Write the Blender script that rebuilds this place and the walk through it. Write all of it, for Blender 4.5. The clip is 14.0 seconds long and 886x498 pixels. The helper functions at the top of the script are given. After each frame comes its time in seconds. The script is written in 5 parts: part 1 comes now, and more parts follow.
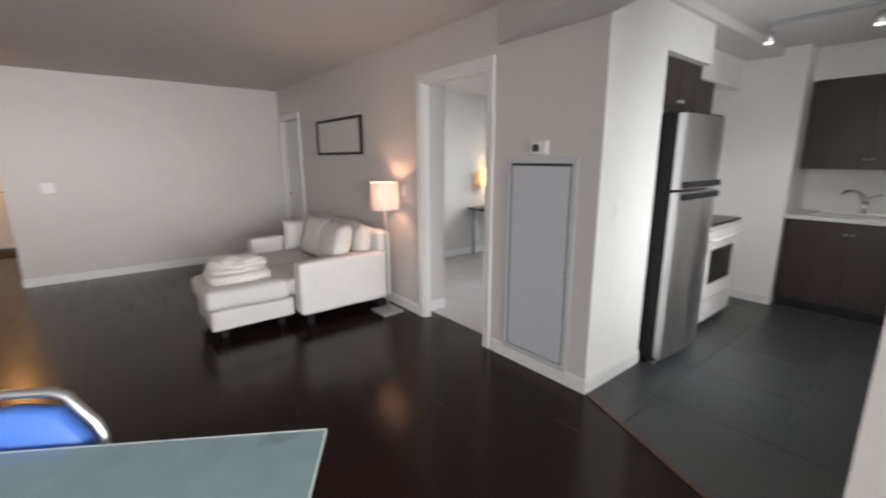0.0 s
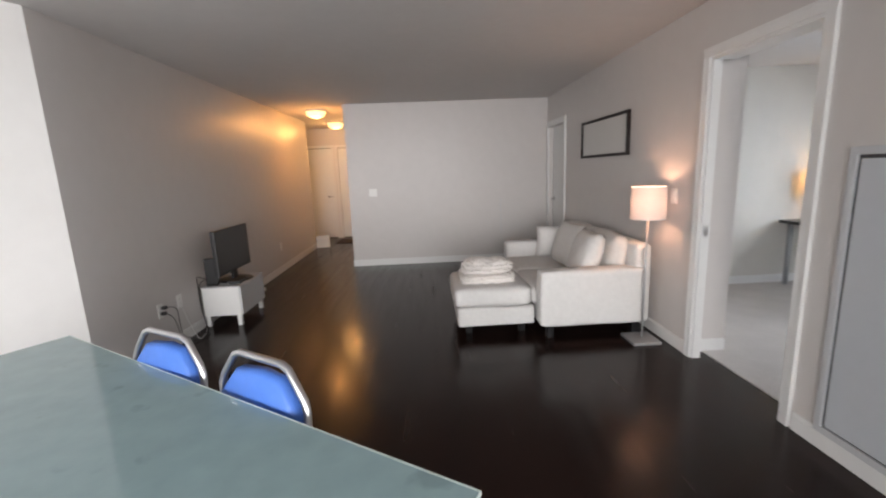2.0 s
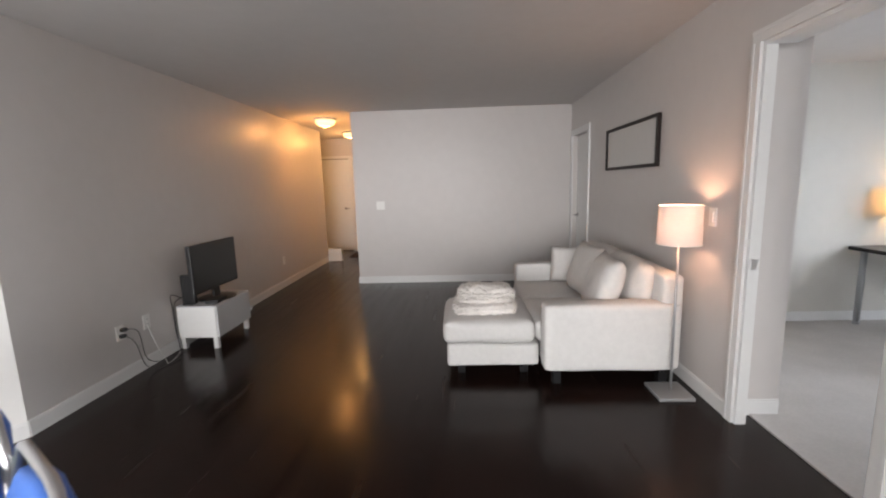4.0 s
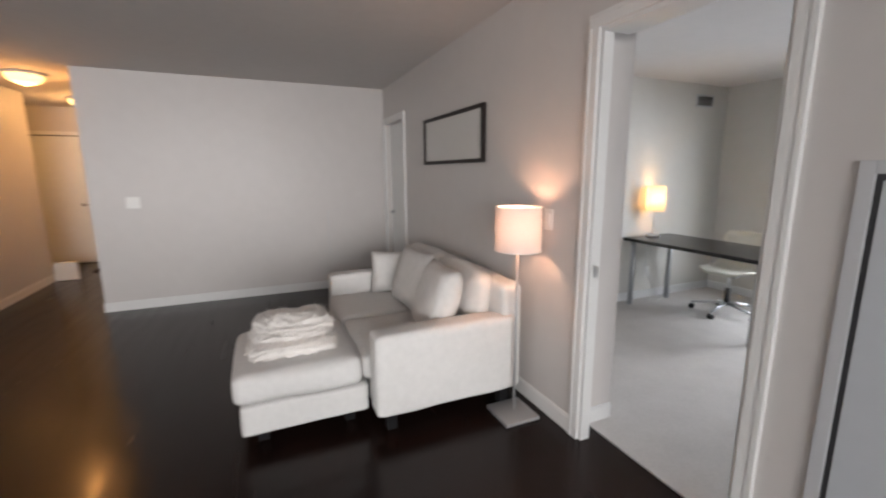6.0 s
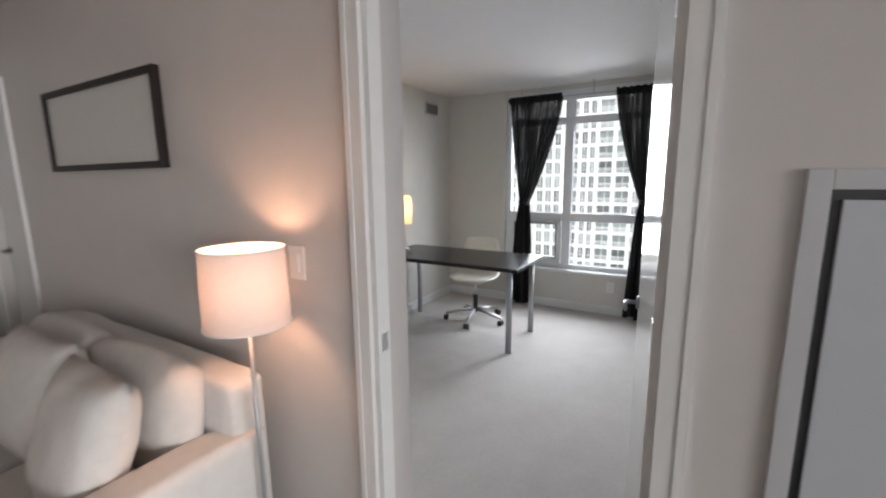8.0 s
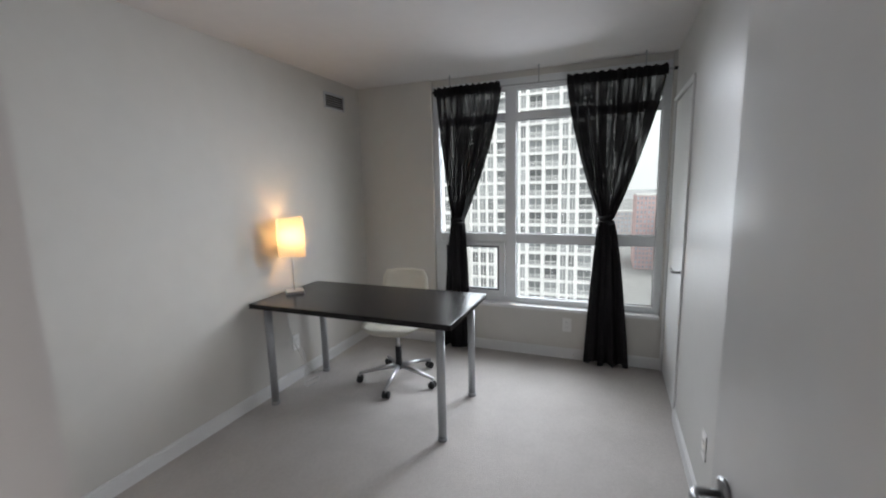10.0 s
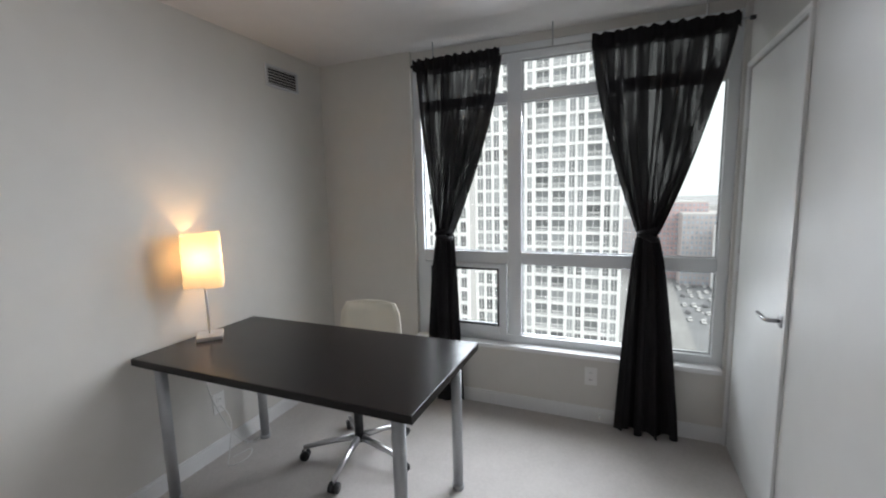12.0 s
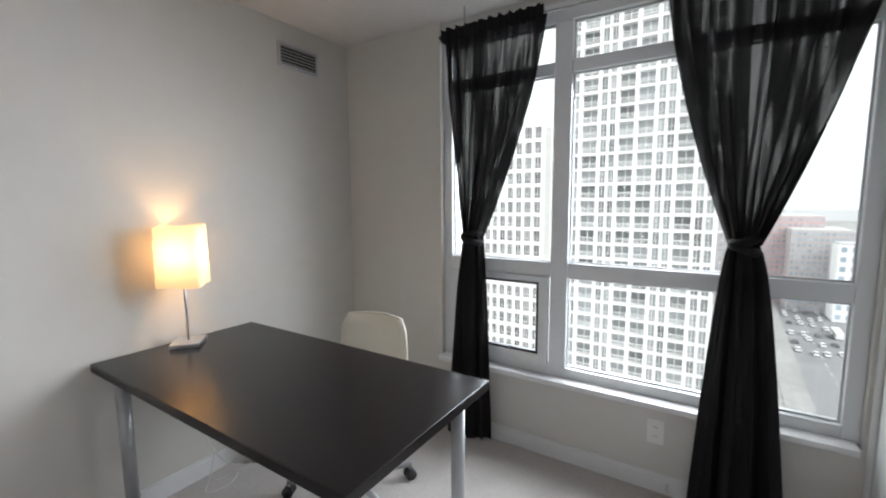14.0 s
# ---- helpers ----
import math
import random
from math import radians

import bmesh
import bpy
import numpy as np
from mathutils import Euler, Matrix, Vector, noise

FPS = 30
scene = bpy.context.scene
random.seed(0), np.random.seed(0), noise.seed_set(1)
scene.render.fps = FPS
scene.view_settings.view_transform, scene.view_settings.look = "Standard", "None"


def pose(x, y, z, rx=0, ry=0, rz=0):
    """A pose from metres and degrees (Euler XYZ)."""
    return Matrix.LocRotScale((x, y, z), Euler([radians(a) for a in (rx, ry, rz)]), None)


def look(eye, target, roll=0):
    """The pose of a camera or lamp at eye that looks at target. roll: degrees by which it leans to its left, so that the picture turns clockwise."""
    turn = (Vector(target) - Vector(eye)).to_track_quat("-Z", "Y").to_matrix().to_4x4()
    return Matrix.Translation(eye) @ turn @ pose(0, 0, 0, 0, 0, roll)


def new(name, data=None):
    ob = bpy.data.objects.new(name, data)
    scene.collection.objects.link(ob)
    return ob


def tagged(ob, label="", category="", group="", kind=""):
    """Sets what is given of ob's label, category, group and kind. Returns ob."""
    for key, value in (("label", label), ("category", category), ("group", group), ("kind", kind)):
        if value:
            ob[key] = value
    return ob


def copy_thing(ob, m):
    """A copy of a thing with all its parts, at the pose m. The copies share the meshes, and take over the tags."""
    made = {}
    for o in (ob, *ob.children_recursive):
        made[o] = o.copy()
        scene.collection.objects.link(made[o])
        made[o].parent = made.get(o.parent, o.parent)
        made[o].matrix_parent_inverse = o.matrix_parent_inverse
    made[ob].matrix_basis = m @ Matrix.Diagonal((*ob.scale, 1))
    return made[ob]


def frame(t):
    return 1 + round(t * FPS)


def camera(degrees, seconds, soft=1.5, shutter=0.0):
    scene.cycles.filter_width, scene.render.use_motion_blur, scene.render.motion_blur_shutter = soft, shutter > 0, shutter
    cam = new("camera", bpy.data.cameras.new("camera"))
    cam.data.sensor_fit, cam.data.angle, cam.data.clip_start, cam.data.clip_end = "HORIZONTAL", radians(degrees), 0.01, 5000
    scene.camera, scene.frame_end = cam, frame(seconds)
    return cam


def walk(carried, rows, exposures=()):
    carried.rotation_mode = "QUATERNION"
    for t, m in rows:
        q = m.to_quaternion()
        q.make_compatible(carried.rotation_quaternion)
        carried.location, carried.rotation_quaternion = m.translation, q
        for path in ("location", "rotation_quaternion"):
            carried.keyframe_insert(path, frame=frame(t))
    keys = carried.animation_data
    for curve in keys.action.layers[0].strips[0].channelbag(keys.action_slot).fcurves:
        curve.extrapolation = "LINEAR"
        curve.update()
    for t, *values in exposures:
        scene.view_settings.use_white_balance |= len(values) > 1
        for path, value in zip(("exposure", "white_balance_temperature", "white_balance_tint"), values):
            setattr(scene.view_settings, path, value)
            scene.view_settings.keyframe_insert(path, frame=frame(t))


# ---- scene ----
cam = camera(93.4, 14.0, soft=2.0, shutter=0.5)
PATH = [
    (0, (0.409, 0.336, 1.457), (1.633, 1.86, 1.035), -0.2),
    (0.5, (0.401, 0.322, 1.446), (1.279, 2.078, 1.066), -1.3),
    (1, (0.445, 0.324, 1.427), (0.964, 2.22, 1.06), -2.1),
    (1.5, (0.541, 0.417, 1.402), (0.801, 2.362, 1.015), -2.4),
    (2, (0.699, 0.527, 1.429), (0.77, 2.492, 1.061), -2.3),
    (2.5, (0.835, 0.629, 1.423), (0.721, 2.6, 1.103), -2.0),
    (5, (1.084, 1.381, 1.418), (1.076, 3.357, 1.111), -0.6),
    (5.5, (1.076, 1.567, 1.419), (1.472, 3.498, 1.084), -0.6),
    (6, (1.11, 1.746, 1.437), (1.894, 3.55, 1.075), -0.3),
    (6.5, (1.16, 1.987, 1.428), (2.303, 3.589, 1.074), -0.1),
    (7, (1.243, 2.161, 1.436), (2.652, 3.542, 1.111), -0.7),
    (7.5, (1.439, 2.331, 1.454), (2.999, 3.536, 1.123), -1.1),
    (8, (1.637, 2.519, 1.454), (3.337, 3.517, 1.116), -0.6),
    (10.5, (2.923, 2.912, 1.483), (4.766, 3.628, 1.178), -1.0),
    (11, (3.148, 2.991, 1.465), (5.001, 3.677, 1.159), -0.3),
    (11.5, (3.338, 3.065, 1.45), (5.205, 3.732, 1.181), -0.3),
    (12, (3.549, 3.038, 1.448), (5.377, 3.803, 1.183), -1.4),
    (12.5, (3.726, 3.054, 1.431), (5.533, 3.872, 1.174), -1.3),
    (13, (3.872, 3.039, 1.427), (5.669, 3.891, 1.213), -1.0),
    (13.5, (3.989, 3.013, 1.407), (5.739, 3.96, 1.202), -0.7),
    (14, (4.082, 2.995, 1.373), (5.755, 4.069, 1.149), -0.4),
]
walk(cam, [(t, look(eye, target, roll)) for t, eye, target, roll in PATH], exposures=[(0.0, 0.0), (2.5, 0.04), (5.0, 0.10), (7.0, -0.10), (8.0, -0.16), (10.3, -0.55), (12.5, -0.36), (14.0, -0.2)])

SKY, SUN, DAY_BED, DAY_DIN, FILL_KIT = 0.15, 2.0, 88.0, 152.0, 17.0

# plan of the place
H, HB, SOF = 2.45, 2.385, 2.20     # ceilings of living room and bedroom, underside of the bulkhead
XR, XL, YF = 2.60, -1.55, 7.03     # living room: door wall, television wall, far wall
DU, DV = Vector((-0.845, 0.535)), Vector((-0.535, -0.845))  # the dining wing is turned against the rest
P0 = Vector((XL, 3.22))
P1 = P0 + DV * 3.2
K0 = Vector((2.10, 0.42))
YS = -2.6                           # south end of the dining wing

# ---- world and large lights ----
W = bpy.data.worlds.new("overcast_sky")
scene.world = W
W.use_nodes = True
wn = W.node_tree.nodes
sky = wn.new("ShaderNodeTexSky")
sky.sky_type = "NISHITA"
sky.sun_disc = False
sky.sun_elevation, sky.sun_rotation = radians(38), radians(200)
sky.air_density, sky.dust_density = 1.0, 6.0
haze = wn.new("ShaderNodeHueSaturation")
haze.inputs["Saturation"].default_value, haze.inputs["Value"].default_value = 0.08, 3.2
W.node_tree.links.new(sky.outputs[0], haze.inputs["Color"])
cloud = wn.new("ShaderNodeMixRGB")
cloud.inputs["Fac"].default_value, cloud.inputs["Color2"].default_value = 0.75, (14.0, 14.3, 14.6, 1)
W.node_tree.links.new(haze.outputs[0], cloud.inputs["Color1"])
W.node_tree.links.new(cloud.outputs[0], wn["Background"].inputs[0])
wn["Background"].inputs[1].default_value = SKY


def lamp(name, kind, energy, color, m, **values):
    data = bpy.data.lights.new(name, kind)
    data.energy, data.color = energy, color
    for k, v in values.items():
        if k == "size":
            data.shape, data.size, data.size_y = "RECTANGLE", v[0], v[1]
        elif k == "radius":
            data.shadow_soft_size = v
        elif k == "angle":
            data.angle = v
        elif k == "cone":
            data.spot_size, data.spot_blend = v, 0.8
        elif k == "spread":
            data.spread = v
    ob = new(name, data)
    ob.matrix_world = m
    return ob


lamp("sun", "SUN", SUN, (1.0, 0.97, 0.93), look((0, 0, 50), (30, 55, 0)), angle=radians(25))
# daylight in the bedroom window and in the dining room's window band
lamp("daylight_bedroom", "AREA", DAY_BED, (0.855, 0.905, 1.0), look((6.42, 3.58, 1.42), (0.8, 4.55, -0.9)), size=(1.45, 1.8), spread=radians(120))
lamp("daylight_dining", "AREA", DAY_DIN, (1.0, 0.97, 0.962), look((-0.47, YS - 0.2, 1.38), (-0.47, 3.0, 0.75)), size=(4.95, 1.8), spread=radians(97))
# kitchen fill, set in an added window that is never in view
lamp("daylight_kitchen", "AREA", FILL_KIT, (0.97, 0.98, 1.0), look((3.1, 0.24, 1.4), (5.2, 2.2, 1.0)), size=(1.1, 1.45), spread=radians(130))
lamp("floor_lamp_bulb", "POINT", 6.6, (1.0, 0.56, 0.35), pose(2.42, 3.70, 1.14), radius=0.04)
lamp("desk_lamp_bulb", "POINT", 5.6, (1.0, 0.60, 0.25), pose(5.005, 4.965, 1.155), radius=0.03)
lamp("hall_bulb", "POINT", 21, (1.0, 0.43, 0.12), pose(-0.99, 7.55, 2.30), radius=0.07)
lamp("hall_bulb_far", "POINT", 25, (1.0, 0.49, 0.15), pose(-1.02, 9.2, 2.30), radius=0.07)

# fill lamps added at the track heads to brighten the kitchen
for y in (1.44, 0.85):
    lamp("track_spot_bulb", "SPOT", 24, (1.0, 0.95, 0.89), look((4.445, y + 0.01, H - 0.158), (4.7, y + 0.05, 0.0)), radius=0.025, cone=radians(120))


# ---- materials ----
def material(name, color, rough=0.5, metal=0.0, var=0.06, scale=6.0, bump=0.0, bscale=80.0, spec=0.5, rvar=0.0, stretch=(1, 1, 1), random_amount=0.0, coat=0.0):
    """Principled surface with two scales of tone variation, roughness variation and fine relief."""
    m = bpy.data.materials.new(name)
    m.use_nodes = True
    n, l = m.node_tree.nodes, m.node_tree.links
    b = n["Principled BSDF"]
    b.inputs["Roughness"].default_value, b.inputs["Metallic"].default_value = rough, metal
    b.inputs["Specular IOR Level"].default_value = spec
    b.inputs["Coat Weight"].default_value = coat
    tc, mp = n.new("ShaderNodeTexCoord"), n.new("ShaderNodeMapping")
    mp.inputs["Scale"].default_value = stretch
    l.new(tc.outputs["Object"], mp.inputs[0])
    big, small = n.new("ShaderNodeTexNoise"), n.new("ShaderNodeTexNoise")
    big.inputs["Scale"].default_value, small.inputs["Scale"].default_value = scale * 0.22, scale * 3
    big.inputs["Detail"].default_value, small.inputs["Detail"].default_value = 3, 5
    l.new(mp.outputs[0], big.inputs["Vector"]), l.new(mp.outputs[0], small.inputs["Vector"])
    add = n.new("ShaderNodeMath")
    add.operation = "ADD"
    l.new(big.outputs["Fac"], add.inputs[0]), l.new(small.outputs["Fac"], add.inputs[1])
    rng = n.new("ShaderNodeMapRange")
    rng.inputs["From Min"].default_value, rng.inputs["From Max"].default_value = 0.6, 1.4
    rng.inputs["To Min"].default_value, rng.inputs["To Max"].default_value = 1 - var, 1 + var
    l.new(add.outputs[0], rng.inputs["Value"])
    src = rng.outputs[0]
    if random_amount:
        info, r2, mul = n.new("ShaderNodeObjectInfo"), n.new("ShaderNodeMapRange"), n.new("ShaderNodeMath")
        r2.inputs["To Min"].default_value, r2.inputs["To Max"].default_value = 1 - random_amount, 1 + random_amount
        l.new(info.outputs["Random"], r2.inputs["Value"])
        mul.operation = "MULTIPLY"
        l.new(src, mul.inputs[0]), l.new(r2.outputs[0], mul.inputs[1])
        src = mul.outputs[0]
    hue = n.new("ShaderNodeVectorMath")
    hue.operation = "SCALE"
    hue.inputs[0].default_value = color
    l.new(src, hue.inputs["Scale"])
    l.new(hue.outputs[0], b.inputs["Base Color"])
    if rvar:
        rr = n.new("ShaderNodeMapRange")
        rr.inputs["From Min"].default_value, rr.inputs["From Max"].default_value = 0.3, 0.7
        rr.inputs["To Min"].default_value, rr.inputs["To Max"].default_value = rough - rvar, rough + rvar
        l.new(big.outputs["Fac"], rr.inputs["Value"])
        l.new(rr.outputs[0], b.inputs["Roughness"])
    if bump:
        bn, tx = n.new("ShaderNodeBump"), n.new("ShaderNodeTexNoise")
        tx.inputs["Scale"].default_value, tx.inputs["Detail"].default_value = bscale, 4
        l.new(mp.outputs[0], tx.inputs["Vector"])
        bn.inputs["Strength"].default_value, bn.inputs["Distance"].default_value = bump, 0.004
        l.new(tx.outputs["Fac"], bn.inputs["Height"])
        l.new(bn.outputs[0], b.inputs["Normal"])
    return m


PAINT = material("grey_wall_paint", (0.575, 0.548, 0.534), 0.37, var=0.03, scale=3, bump=0.10, bscale=160, spec=0.36, rvar=0.05)
PAINTW = material("white_wall_paint", (0.77, 0.76, 0.745), 0.42, var=0.03, scale=3, bump=0.10, bscale=160, spec=0.35, rvar=0.05)
PAINT_BED = material("pale_grey_wall_paint", (0.61, 0.59, 0.552), 0.50, var=0.03, scale=3, bump=0.10, bscale=160, spec=0.22, rvar=0.06)
# south bedroom wall: darker than PAINT_BED, its grazing-light shade put into the colour
PAINT_SATIN_SHADE = material("shaded_satin_wall_paint", (0.54, 0.535, 0.515), 0.42, var=0.03, scale=3, bump=0.10, bscale=160, spec=0.22, rvar=0.0)
CEIL = material("white_ceiling_paint", (0.66, 0.635, 0.625), 0.85, var=0.03, scale=4, bump=0.15, bscale=220, spec=0.2)
TRIM = material("white_trim_paint", (0.72, 0.72, 0.715), 0.35, var=0.03, scale=5, bump=0.05, bscale=60)
DOORP = material("white_door_paint", (0.74, 0.75, 0.745), 0.40, var=0.03, scale=4, bump=0.05, bscale=50)
DOORG = material("glossy_white_door_paint", (0.74, 0.75, 0.745), 0.13, var=0.03, scale=4, bump=0.02, bscale=30)
BLACKM = material("matt_black_side_panel", (0.007, 0.007, 0.008), 0.5, var=0.1, spec=0.25)
CARPET = material("beige_carpet", (0.535, 0.505, 0.48), 0.95, var=0.08, scale=22, bump=0.9, bscale=420, spec=0.1)
PANELG = material("grey_panel_paint", (0.50, 0.525, 0.56), 0.45, var=0.03, scale=5, bump=0.05)
PANELE = material("grey_panel_frame", (0.50, 0.51, 0.53), 0.45, var=0.03, scale=5)
SLATG = material("grey_vent_slat", (0.46, 0.46, 0.45), 0.5, var=0.06)
# near-black for rubber and displays, and for shade painted into gaps and slots
GROOVE = material("dark_part_and_gap_shade", (0.05, 0.05, 0.055), 0.6)
TILE = material("slate_grey_tile", (0.046, 0.048, 0.051), 0.36, var=0.14, scale=7, bump=0.12, bscale=40, rvar=0.08, random_amount=0.10)
GROUT = material("tile_grout", (0.13, 0.13, 0.13), 0.9, var=0.1)
STEEL = material("brushed_steel", (0.74, 0.74, 0.75), 0.33, 1.0, var=0.05, scale=30, stretch=(1, 1, 0.05), rvar=0.05)
SILVER = material("satin_silver_tube", (0.60, 0.60, 0.61), 0.34, 1.0, var=0.03)
LEVERM = material("dark_satin_steel", (0.34, 0.34, 0.35), 0.28, 1.0, var=0.03)
CHROME = material("chrome", (0.75, 0.75, 0.76), 0.14, 1.0, var=0.02)
ALU = material("satin_aluminium_paint", (0.40, 0.41, 0.42), 0.42, 0.5, var=0.03)
BLACKP = material("black_plastic", (0.012, 0.012, 0.013), 0.42, var=0.1)
SCREEN = material("screen_glass", (0.016, 0.016, 0.016), 0.30, var=0.02, scale=2)
WENGE = material("dark_wood_cabinet", (0.040, 0.029, 0.026), 0.38, var=0.25, scale=10, stretch=(4, 4, 0.5), rvar=0.06)
DESKW = material("black_brown_desk_veneer", (0.011, 0.009, 0.009), 0.23, var=0.10, scale=14, stretch=(6, 0.5, 6), rvar=0.02, bump=0.05, bscale=50, spec=0.32)
FABRIC = material("white_sofa_fabric", (0.65, 0.64, 0.628), 0.9, var=0.06, scale=10, bump=0.5, bscale=380, spec=0.15)
FABRIC2 = material("pale_cushion_fabric", (0.62, 0.605, 0.59), 0.92, var=0.07, scale=8, bump=0.5, bscale=340, spec=0.12)
FUR = material("white_faux_fur", (0.74, 0.71, 0.68), 0.95, var=0.14, scale=26, bump=1.0, bscale=130, spec=0.1)
BLUE = material("blue_chair_vinyl", (0.06, 0.165, 0.55), 0.5, var=0.08, scale=14, bump=0.25, bscale=260)
WHITEP = material("white_plastic", (0.76, 0.75, 0.73), 0.4, var=0.02)
CREAM = material("cream_chair_plastic", (0.72, 0.69, 0.60), 0.42, var=0.03)
LACQ = material("white_lacquer", (0.78, 0.78, 0.77), 0.22, var=0.02)
LACQG = material("pale_grey_lacquer", (0.60, 0.61, 0.62), 0.24, var=0.02)
PAPER = material("pale_print", (0.62, 0.61, 0.59), 0.5, var=0.02)
FRAMEB = material("black_brown_frame", (0.018, 0.013, 0.012), 0.5, var=0.2, scale=20, spec=0.25)
WFRAME = material("white_window_frame", (0.72, 0.74, 0.75), 0.35, var=0.03)
MAT = material("dark_doormat", (0.05, 0.035, 0.03), 0.95, var=0.3, scale=30, bump=0.8)
CARDB = material("white_carton", (0.74, 0.73, 0.70), 0.6, var=0.04)
CONC = material("white_facade", (0.86, 0.86, 0.86), 0.8, var=0.05, scale=0.8)
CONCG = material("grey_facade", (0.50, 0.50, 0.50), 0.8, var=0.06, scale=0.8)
# far and tower glass: distance haze is mixed into the base colour
FARWIN = material("hazed_far_window_glass", (0.33, 0.40, 0.47), 0.3, var=0.1, scale=0.5, random_amount=0.2)
DARKW = material("hazed_tower_window_glass", (0.33, 0.345, 0.355), 0.25, var=0.3, scale=0.7, random_amount=0.5)
# tower glass again, darkened: the stepped block's shade is in this colour
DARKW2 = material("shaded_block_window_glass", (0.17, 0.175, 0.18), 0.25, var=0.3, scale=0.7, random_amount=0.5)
# brick, asphalt and ground colours are bleached to carry the distance haze
BRICKR = material("hazed_red_brick", (0.56, 0.40, 0.39), 0.9, var=0.1, scale=1.0)
BRICKB = material("hazed_brown_brick", (0.47, 0.42, 0.415), 0.9, var=0.1, scale=1.0)
ASPH = material("hazed_asphalt", (0.20, 0.205, 0.215), 0.7, var=0.2, scale=0.6)
GROUND = material("hazed_city_ground", (0.29, 0.29, 0.29), 0.95, var=0.3, scale=0.15)
LINE = material("road_paint", (0.7, 0.7, 0.68), 0.8)
CARW = material("white_car_paint", (0.75, 0.75, 0.75), 0.3)
CARD = material("dark_car_paint", (0.17, 0.17, 0.18), 0.3)
CABLE = material("black_cable", (0.02, 0.02, 0.02), 0.5)
CABLEW = material("white_cable", (0.65, 0.65, 0.63), 0.5)


def wood_floor():
    """Espresso planks laid along y: plank tone, fine grain, shallow joints."""
    m = material("espresso_wood_floor", (0.011, 0.0052, 0.004), 0.215, var=0.16, scale=9, stretch=(8, 0.6, 1), rvar=0.06, spec=0.22, coat=0.0)
    n, l = m.node_tree.nodes, m.node_tree.links
    b = n["Principled BSDF"]
    tc, mp, br = n.new("ShaderNodeTexCoord"), n.new("ShaderNodeMapping"), n.new("ShaderNodeTexBrick")
    mp.inputs["Rotation"].default_value = (0, 0, radians(90))
    l.new(tc.outputs["Object"], mp.inputs[0]), l.new(mp.outputs[0], br.inputs["Vector"])
    br.inputs["Scale"].default_value, br.inputs["Brick Width"].default_value, br.inputs["Row Height"].default_value = 1.0, 1.2, 0.125
    br.inputs["Mortar Size"].default_value = 0.0016
    br.inputs["Color1"].default_value, br.inputs["Color2"].default_value = (0.82, 0.82, 0.82, 1), (1.2, 1.17, 1.15, 1)
    br.inputs["Mortar"].default_value = (0.35, 0.35, 0.35, 1)
    mul = n.new("ShaderNodeVectorMath")
    mul.operation = "MULTIPLY"
    old = b.inputs["Base Color"].links[0].from_socket
    l.new(old, mul.inputs[0]), l.new(br.outputs["Color"], mul.inputs[1]), l.new(mul.outputs[0], b.inputs["Base Color"])
    wav = n.new("ShaderNodeTexNoise")
    wav.inputs["Scale"].default_value = 3.0
    mix = n.new("ShaderNodeMath")
    mix.operation = "SUBTRACT"
    l.new(wav.outputs["Fac"], mix.inputs[0]), l.new(br.outputs["Fac"], mix.inputs[1])
    bn = n.new("ShaderNodeBump")
    bn.inputs["Strength"].default_value, bn.inputs["Distance"].default_value = 0.12, 0.002
    l.new(mix.outputs[0], bn.inputs["Height"]), l.new(bn.outputs[0], b.inputs["Normal"])
    return m


WOOD = wood_floor()


def shade_material(name, color, trans, glow):
    """Lamp shade cloth: lets the bulb's light through and glows with it."""
    m = material(name, color, 0.9, var=0.04, scale=12, spec=0.1)
    n, l = m.node_tree.nodes, m.node_tree.links
    b = n["Principled BSDF"]
    t, mx = n.new("ShaderNodeBsdfTranslucent"), n.new("ShaderNodeMixShader")
    t.inputs["Color"].default_value = (*color, 1)
    mx.inputs[0].default_value = trans
    b.inputs["Emission Color"].default_value, b.inputs["Emission Strength"].default_value = glow
    l.new(b.outputs[0], mx.inputs[1]), l.new(t.outputs[0], mx.inputs[2]), l.new(mx.outputs[0], n["Material Output"].inputs["Surface"])
    return m


SHADE1 = shade_material("pleated_white_shade", (0.72, 0.63, 0.59), 0.09, ((1.0, 0.74, 0.62, 1), 0.04))
SHADE2 = shade_material("paper_yellow_shade", (0.84, 0.75, 0.63), 0.40, ((1.0, 0.76, 0.48, 1), 0.08))
# the spot lens glow is added to go with the kitchen fill
SPOTL = shade_material("spot_lens_added_glow", (0.9, 0.88, 0.84), 0.2, ((1.0, 0.95, 0.88, 1), 2.5))
DOME = shade_material("frosted_glass_dome", (0.85, 0.78, 0.66), 0.4, ((1.0, 0.68, 0.30, 1), 2.2))


def glass_material(name, tint, gloss=0.03):
    m = bpy.data.materials.new(name)
    m.use_nodes = True
    n, l = m.node_tree.nodes, m.node_tree.links
    n.remove(n["Principled BSDF"])
    t, g, mx = n.new("ShaderNodeBsdfTransparent"), n.new("ShaderNodeBsdfGlossy"), n.new("ShaderNodeMixShader")
    t.inputs["Color"].default_value = (*tint, 1)
    g.inputs["Roughness"].default_value = 0.02
    mx.inputs[0].default_value = gloss
    l.new(t.outputs[0], mx.inputs[1]), l.new(g.outputs[0], mx.inputs[2])
    l.new(mx.outputs[0], n["Material Output"].inputs["Surface"])
    return m


PANE = glass_material("window_glass", (0.96, 0.98, 0.97))
TABLEG = material("frosted_green_glass", (0.25, 0.355, 0.375), 0.075, var=0.10, scale=4, rvar=0.02)
tn, tl = TABLEG.node_tree.nodes, TABLEG.node_tree.links
